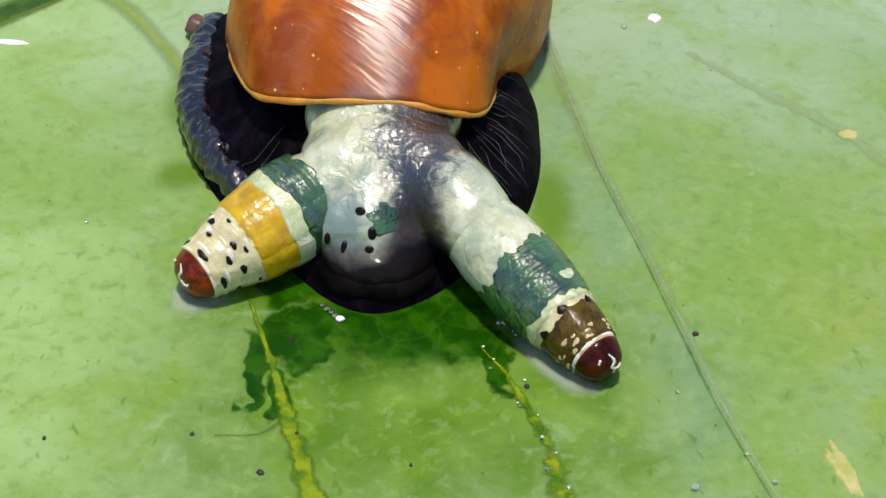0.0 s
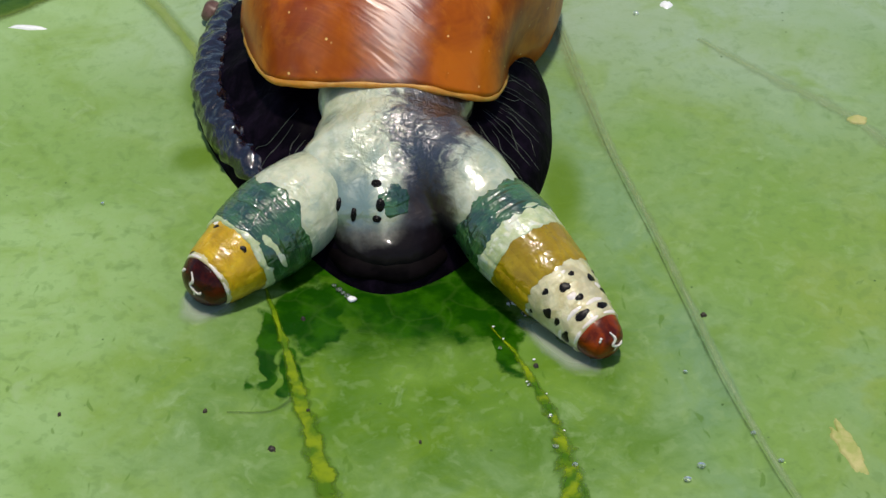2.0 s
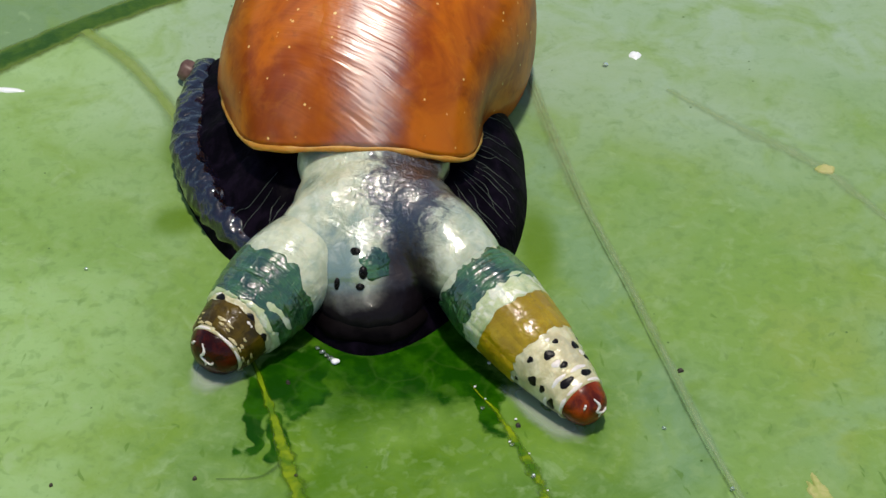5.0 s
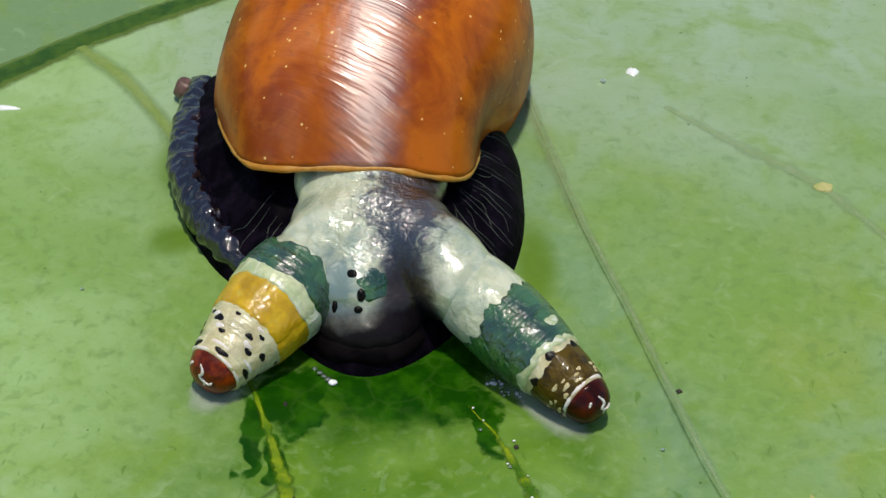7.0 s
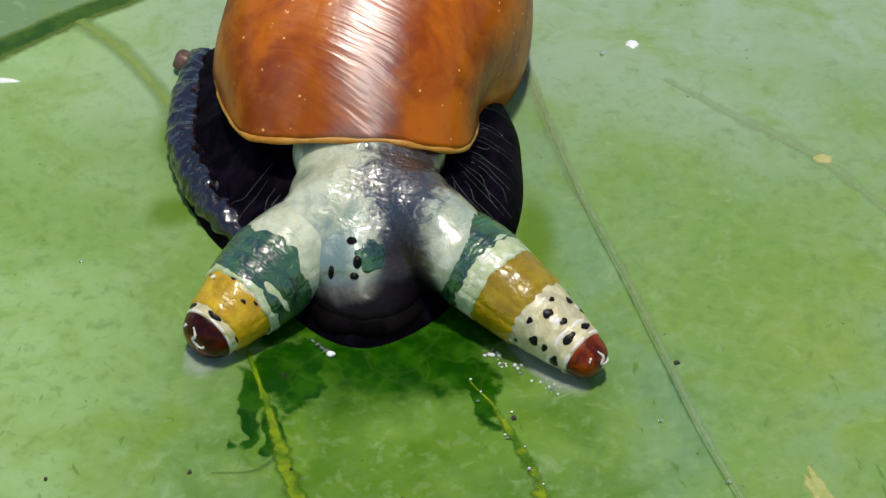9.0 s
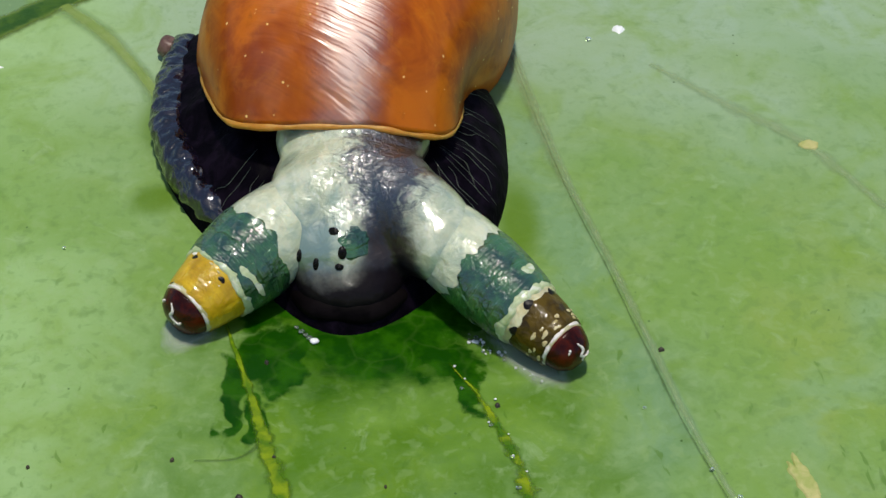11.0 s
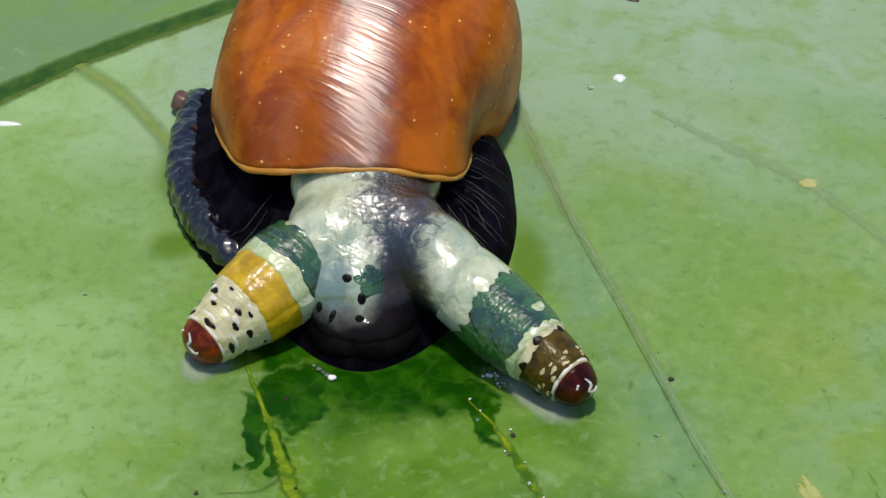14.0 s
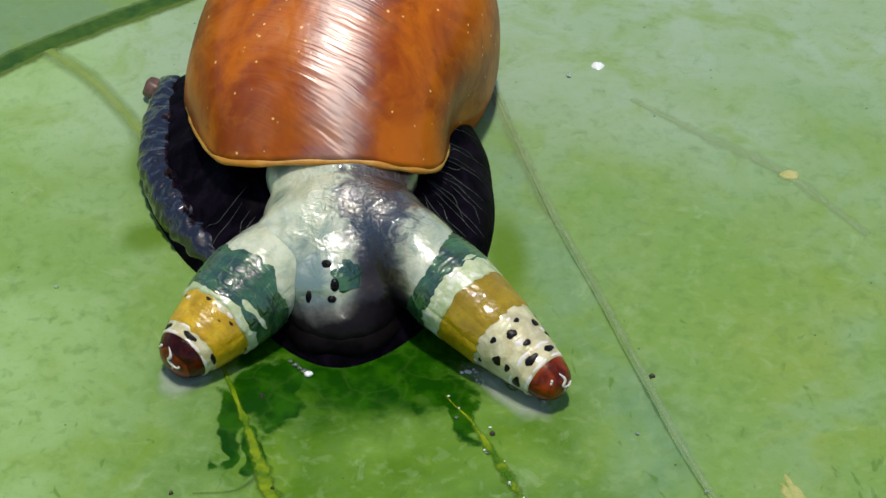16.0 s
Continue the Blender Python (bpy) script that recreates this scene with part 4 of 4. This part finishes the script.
    for n, (name, s0, s1, slide, proud, label) in enumerate(RINGS):
        mat = (yellow, OLIVE, RING, GREEN, GREEN)[n]
        for k in range(STRIPS):
            pieces = [(*ring_strip(s0, s1, proud, k, seed + n * 7.0, 0.16 if n > 2 else 0.09, 0.3 if n > 2 else 0.08), 0)]
            if n == 1:
                for i in range(3):
                    s, a = s0 + 0.08 + 0.16 * i + 0.1 * rng.random(), 2 * math.pi * (k + 0.7 * (rng.random() - 0.5)) / STRIPS
                    pieces.append(spot_on(s, a, PROFILE(s), 0.06 + 0.08 * rng.random(), 0.035 + 0.03 * rng.random(), 1, proud))
            v, f, s = fitted(pieces)
            strips.append((part(name, mesh_of(name, v, f, [mat, FLECK], s), stalk, label), n, k))
    return stalk, cap, strips, ka, kr


def spot_on(s, a, r, wide, tall, slot, proud=0.0):
    """A thin oval spot on the skin at distance s behind the tip."""
    c = Vector((r * math.cos(a), r * math.sin(a), -s))
    out, along = Vector((math.cos(a), math.sin(a), 0.2)).normalized(), Vector((0, 0, 1))
    side = along.cross(out).normalized()
    along = out.cross(side)
    verts = [c + out * (0.02 + proud)]
    for k, h in ((0.6, 0.018), (1.0, 0.002)):
        for j in range(12):
            b = 2 * math.pi * j / 12
            q = side * math.cos(b) * wide * k + along * math.sin(b) * tall * k * (1 + 0.25 * math.cos(3 * b + s * 9))
            p = c + q
            flat = Vector((p.x, p.y, 0)).normalized() * (PROFILE(-p.z) + h + proud)
            verts.append(Vector((flat.x, flat.y, p.z)))
    faces = [(0, 1 + (j + 1) % 12, 1 + j) for j in range(12)] + grid_faces(2, 12, True, 1)
    return verts, faces, slot


SNAIL, BROOD_PIECES, LEFT, RIGHT = build_snail()


# ---- wet things on the leaf ----
def clear_material():
    n = Nodes("clear_slime")
    return n.done((0.93, 0.97, 0.93), 0.05, n.bump(n.noise(6.0, 3), 0.02, 0.5), trans=0.92, ior=1.34)


CLEAR = clear_material()


def build_wet_things():
    for i, (x, y, r) in enumerate([(-2.15, -2.35, 0.07), (-2.02, -2.5, 0.09), (-1.9, -2.62, 0.08), (-1.78, -2.74, 0.10), (-1.66, -2.86, 0.13), (-8.64, 0.72, 0.06), (6.64, -8.98, 0.10), (7.02, -8.53, 0.12), (8.95, -8.41, 0.08), (8.36, -7.5, 0.07), (6.88, -5.33, 0.07), (3.4, -7.0, 0.07), (3.5, -8.0, 0.08), (3.95, -8.6, 0.09), (2.2, -4.6, 0.06), (2.9, -5.9, 0.06), (6.59, 10.04, 0.1)]):
        r *= 0.8
        v, f = ball((x, y, leaf_height(x, y) + 0.03 + r * 0.3), (r * 1.2, r, r * 0.6), 14, 8, 0.3 * r, 9.0)
        # the white bead paints the bright glint of a drop
        tagged(part("water_drop", mesh_of("water_drop", v, f, [WHITE if i == 4 else CLEAR])), "white bead painted as a glint on the leaf" if i == 4 else "tiny clear drop of water on the leaf", "drop", "drops on the leaf")
    rng = random.Random(12)
    # white beads stand in for the sun's glints along the broken vein
    for k in range(8):
        y = -3.6 - 0.68 * k + rng.gauss(0, 0.15)
        x, r = float(np.interp(-y, [2.6, 3.3, 4.9, 7.2, 8.8, 12], [1.2, 1.67, 2.65, 3.55, 3.8, 4.2])) + rng.gauss(0, 0.2), rng.uniform(0.018, 0.036)
        v, f = ball((x, y, leaf_height(x, y) + 0.05), (r * 1.3, r, r * 0.7), 10, 6, 0.4 * r, 12.0)
        tagged(part("glint_bead", mesh_of("glint_bead", v, f, [WHITE])), "tiny white bead painted as a glint on the leaf vein", "froth", "beads on the vein")
    rng = random.Random(4)
    froth = tagged(new("slime_froth"), "string of tiny slime bubbles on the leaf", "slime")
    v, f = ball((0, 0, 0), (1, 1, 0.9), 12, 8)
    bubble = mesh_of("bubble", v, f, [CLEAR])
    white = mesh_of("bubble", v, f, [WHITE])
    for i in range(80):
        k = rng.random() ** 1.3
        x, y = 2.5 + 1.9 * k + rng.gauss(0, 0.09), -2.85 - 1.5 * k + rng.gauss(0, 0.09)
        r = 0.014 + 0.05 * rng.random() ** 3
        ob = part("bubble", white if i % 3 == 0 else bubble, froth)
        ob.location, ob.scale = Vector((x, y, leaf_height(x, y) + r * 0.5)) * MM, (r * (0.8 + 0.5 * rng.random()), r, r * 0.7)


def film_material():
    n = Nodes("slime_film")
    at = n.tree.nodes.new("ShaderNodeAttribute")
    at.attribute_name = "across"
    d = n.math("ADD", at.outputs["Fac"], n.math("MULTIPLY", n.math("SUBTRACT", n.noise(1.4, 3), 0.5), 0.3))
    n.put(n.bsdf.inputs["Alpha"], n.step(d, 0.6, 1.0, 0.42, 0.0))
    return n.done((0.50, 0.56, 0.45), 0.25, n.bump(n.noise(3.0, 3), 0.03, 0.4))


FILM = film_material()


def slime_film(long, wide, seed):
    """A low pool of slime round the origin, its length along y."""
    rings, sides, verts, across = 10, 48, [(0, 0, 0.11)], [0.0]
    for k in range(1, rings + 1):
        f = k / rings
        for j in range(sides):
            a = 2 * math.pi * j / sides
            r = f * (1 + 0.2 * noise.noise(Vector((math.cos(a) * 1.6 + seed, math.sin(a) * 1.6, seed))))
            verts.append((wide * r * math.cos(a), long * r * math.sin(a), 0.11 * (1 - f ** 3) - 0.02 * (k == rings)))
            across.append(f)
    faces = [(0, 1 + j, 1 + (j + 1) % sides) for j in range(sides)] + grid_faces(rings, sides, True, 1)
    me = mesh_of("slime_film", verts, faces, [FILM])
    me.attributes.new("across", "FLOAT", "POINT").data.foreach_set("value", across)
    return tagged(part("slime_film", me), "clear grey film of slime on the leaf under the stalk", "slime", "films of slime")


build_wet_things()
LEFT_FILM, RIGHT_FILM = slime_film(0.9, 0.78, 3.0), slime_film(1.6, 0.72, 8.0)


# ---- what lies beyond the leaf ----
def build_beyond():
    for pts, r, label in (([(-10.0, 59.5, -19.4), (-6.7, 41.5, -10.8), (-4.7, 32.5, -6.6), (-3.1, 26.7, -4.6), (-1.2, 20.5, -3.0)], [1.6, 1.35, 1.2, 1.0, 0.8], "yellow-green leaf stalk behind the leaf"),
                          ([(8, 30, -66), (7.4, 34, -30), (7, 38, 10)], [0.8, 0.7, 0.6], "thin yellowish plant stem")):
        v, f = tube(pts, r, 30, 14, 0.05, 0.5)
        tagged(part("plant_stem", mesh_of("plant_stem", v, f, [STEM])), label, "stem")
    for k, (c, size, turn, mat) in enumerate((((-16, 56, -30), 26, 12, FAR_LEAF), ((6, 60, -30), 16, -60, FAR_LEAF), ((30, 42, -12), 17, 60, FAR_LEAF), ((16, 36, -7), 6, 160, MOSS))):
        verts = []
        for i in range(25):
            for j in range(13):
                u, w = i / 24, j / 12 * 2 - 1
                wide = size * 0.42 * math.sin(math.pi * u ** 0.8) * w
                verts.append(Vector((size * (u - 0.5) * 2, wide, -0.08 * abs(wide) + 0.6 * noise.noise(Vector((u * 4, w * 2, k))))))
        m = Matrix.Translation(c) @ pose(0, 0, 0, -14, 8, turn)
        me = mesh_of("far_leaf", [m @ v for v in verts], grid_faces(25, 13), [mat])
        ob = tagged(part("far_leaf", me), "shaded grey-green leaf hanging behind", "leaf", "leaves behind")
        t = ob.modifiers.new("thickness", "SOLIDIFY")
        t.thickness = 0.25 * MM
        v, f = tube([m @ (verts[i * 13 + 6] + Vector((0, 0, 0.05))) for i in (1, 6, 12, 18, 23)], [0.35, 0.3, 0.12], 24, 8)
        part("midrib", mesh_of("midrib", v, f, [mat]), ob, "pale midrib")


build_beyond()


# ---- movement ----
LEFT_OUT = [-0.53, 0.05, 0.63, 1.22, 1.8, 2.4, 2.97, 3.53, 4.12, 4.7, 5.28, 5.87, 6.45, 7.05, 7.65, 8.23, 8.82, 9.42, 10.02, 10.61, 11.2, 11.78, 12.37, 12.92, 13.47, 14.03, 14.63, 15.23, 15.84, 16.4]
RIGHT_OUT = [-0.3, 0.28, 0.87, 1.45, 2.03, 2.6, 3.2, 3.78, 4.36, 4.95, 5.53, 6.12, 6.68, 7.27, 7.85, 8.44, 9.01, 9.6, 10.2, 10.8, 11.4, 11.98, 12.5, 13.07, 13.7, 14.27, 14.87, 15.46, 16.05]


BROOD_IN = [-0.6, 0.15, 0.9, 1.65, 2.42, 3.17, 3.92, 4.56, 5.2, 5.84, 6.48, 7.2, 7.95, 8.7, 9.45, 10.12, 10.8, 11.47, 12.15, 12.8, 13.45, 14.07, 14.7, 15.45, 16.25]


def drawn_in(t, outs):
    """0 where the brood sac is stretched out into the tip, 1 where its rings are drawn up."""
    for a, b in zip(outs, outs[1:]):
        if a <= t <= b:
            return 0.5 - 0.5 * math.cos(2 * math.pi * (t - a) / (b - a))
    return 0.0


def aim(tip, base, roll=0.0):
    """The pose of a stalk whose tip and root lie at these places, in millimetres."""
    tip, base = Vector(tip), Vector(base)
    q = (tip - base).to_track_quat("Z", "Y").to_matrix().to_4x4()
    return Matrix.Translation(tip * MM) @ q @ pose(0, 0, 0, 0, 0, roll)


# places of the stalk tips: seconds, then x, y, z in millimetres
LEFT_TIP = [(0, -5.43, -2.03, 0.72), (0.5, -5.43, -2.3, 0.72), (1, -5.34, -2.83, 0.72), (1.5, -5.46, -2.75, 0.72), (2, -5.45, -3.08, 0.72), (2.5, -5.18, -3.09, 0.72), (3.5, -5.08, -3.0, 0.72), (4, -5.0, -3.03, 0.72), (6.5, -4.7, -3.39, 0.72), (7, -4.79, -3.14, 0.72), (8, -4.77, -3.2, 0.72), (8.5, -5.03, -3.15, 0.72), (9, -4.92, -2.86, 0.72), (9.5, -5.01, -2.55, 0.72), (12, -5.09, -2.42, 0.72), (13, -5.15, -2.3, 0.72), (14, -5.14, -2.1, 0.72), (14.5, -5.09, -2.59, 0.72), (15, -5.02, -2.65, 0.72), (16, -4.99, -2.79, 0.72)]
RIGHT_TIP = [(0, 4.91, -4.86, 0.66), (0.5, 5.15, -4.75, 0.67), (1, 5.05, -5.03, 0.67), (2, 4.74, -4.82, 0.68), (3, 4.78, -4.97, 0.7), (4, 4.8, -5.32, 0.71), (6.5, 4.93, -4.47, 0.74), (7, 5.01, -4.28, 0.74), (8, 5.27, -4.07, 0.76), (9, 5.08, -3.75, 0.77), (9.5, 5.08, -3.82, 0.77), (12, 4.91, -3.96, 0.8), (13, 5.02, -4.05, 0.82), (14, 4.84, -4.19, 0.83), (15, 4.78, -4.0, 0.84), (16, 4.68, -4.1, 0.85)]
LEFT_ROOT, RIGHT_ROOT = Vector((-1.9, 0.75, 1.6)), Vector((1.0, 0.25, 1.8))


def ease(x, lo, hi):
    x = min(1.0, max(0.0, (x - lo) / (hi - lo)))
    return x * x * (3 - 2 * x)


def ring_slides(p, whole, olive):
    """How far forward each of RINGS has come when the brood sac is drawn in by p: the strips move over the span whole, the dark ones come out over olive."""
    q = ease(p, *olive)
    p = ease(p, *whole)
    front = [s0 - slide * p for n, s0, s1, slide, proud, label in RINGS]
    front[1] = (front[2] + 0.2) * (1 - q) + (front[0] + 0.03) * q
    return [r[1] - f for r, f in zip(RINGS, front)] + [q]


def slid(n, k, d, ka, kr, sunk=0.0):
    """The pose of strip k of a ring that has slid forward by d over the tapering stalk."""
    a = 2 * math.pi * k / STRIPS
    c = RINGS[n][1] + 0.35
    out, tangent = Vector((math.cos(a), math.sin(a), 0)), Vector((-math.sin(a), math.cos(a), 0))

    def slope(s):
        return math.atan((PROFILE(s + 0.3) - PROFILE(s - 0.3)) / 0.6 * kr / ka)
    was = out * PROFILE(c) * kr + Vector((0, 0, -c * ka))
    now = out * (PROFILE(c - d) - sunk) * kr + Vector((0, 0, (d - c) * ka))
    turn = Matrix.Rotation(slope(c) - slope(c - d), 4, tangent)
    return Matrix.Translation(now * MM) @ turn @ Matrix.Translation(-was * MM)


def motions():
    times = [i / 10 for i in range(161)]
    for (stalk, hood, strips, ka, kr), outs, tips, root in ((LEFT, LEFT_OUT, LEFT_TIP, LEFT_ROOT), (RIGHT, RIGHT_OUT, RIGHT_TIP, RIGHT_ROOT)):
        rows = []
        for t, *cap in tips:
            cap = Vector(cap)
            rows.append((t, aim(cap + (cap - root).normalized() * 0.45, root)))
        walk(stalk, rows)
        walk(hood, [(t, pose(0, 0, -0.30 * MM * (1 - min(1.0, 1.5 * drawn_in(t, outs))))) for t in times])
        spans = ((0.0, 0.85), (0.66, 0.92)) if outs is LEFT_OUT else ((0.1, 0.78), (0.4, 0.72))
        slides = [ring_slides(drawn_in(t, outs), *spans) for t in times]
        for ob, n, k in strips:
            walk(ob, [(t, slid(n, k, d[n], ka, kr, (0.05 * max(0.0, d[5] - 0.6) / 0.4, 0.09 * (1 - d[5]), 0.0, 0.0, 0.0)[n])) for t, d in zip(times, slides)])
    for film, tips, turn, back in ((LEFT_FILM, LEFT_TIP, -42, 0.05), (RIGHT_FILM, RIGHT_TIP, 40, 1.1)):
        rows = []
        for t, x, y, z in tips:
            c, d = math.cos(radians(turn)), math.sin(radians(turn))
            x, y = x - d * back - 0.25 * back, y + c * back - 0.1 - 0.25 * back
            rows.append((t, pose(x * MM, y * MM, (leaf_height(x, y) + 0.01) * MM, 0, 0, turn)))
        walk(film, rows)
    for ob, places in BROOD_PIECES:
        walk(ob, [(t, places[round(20 * drawn_in(t, BROOD_IN))]) for t in times])


motions()
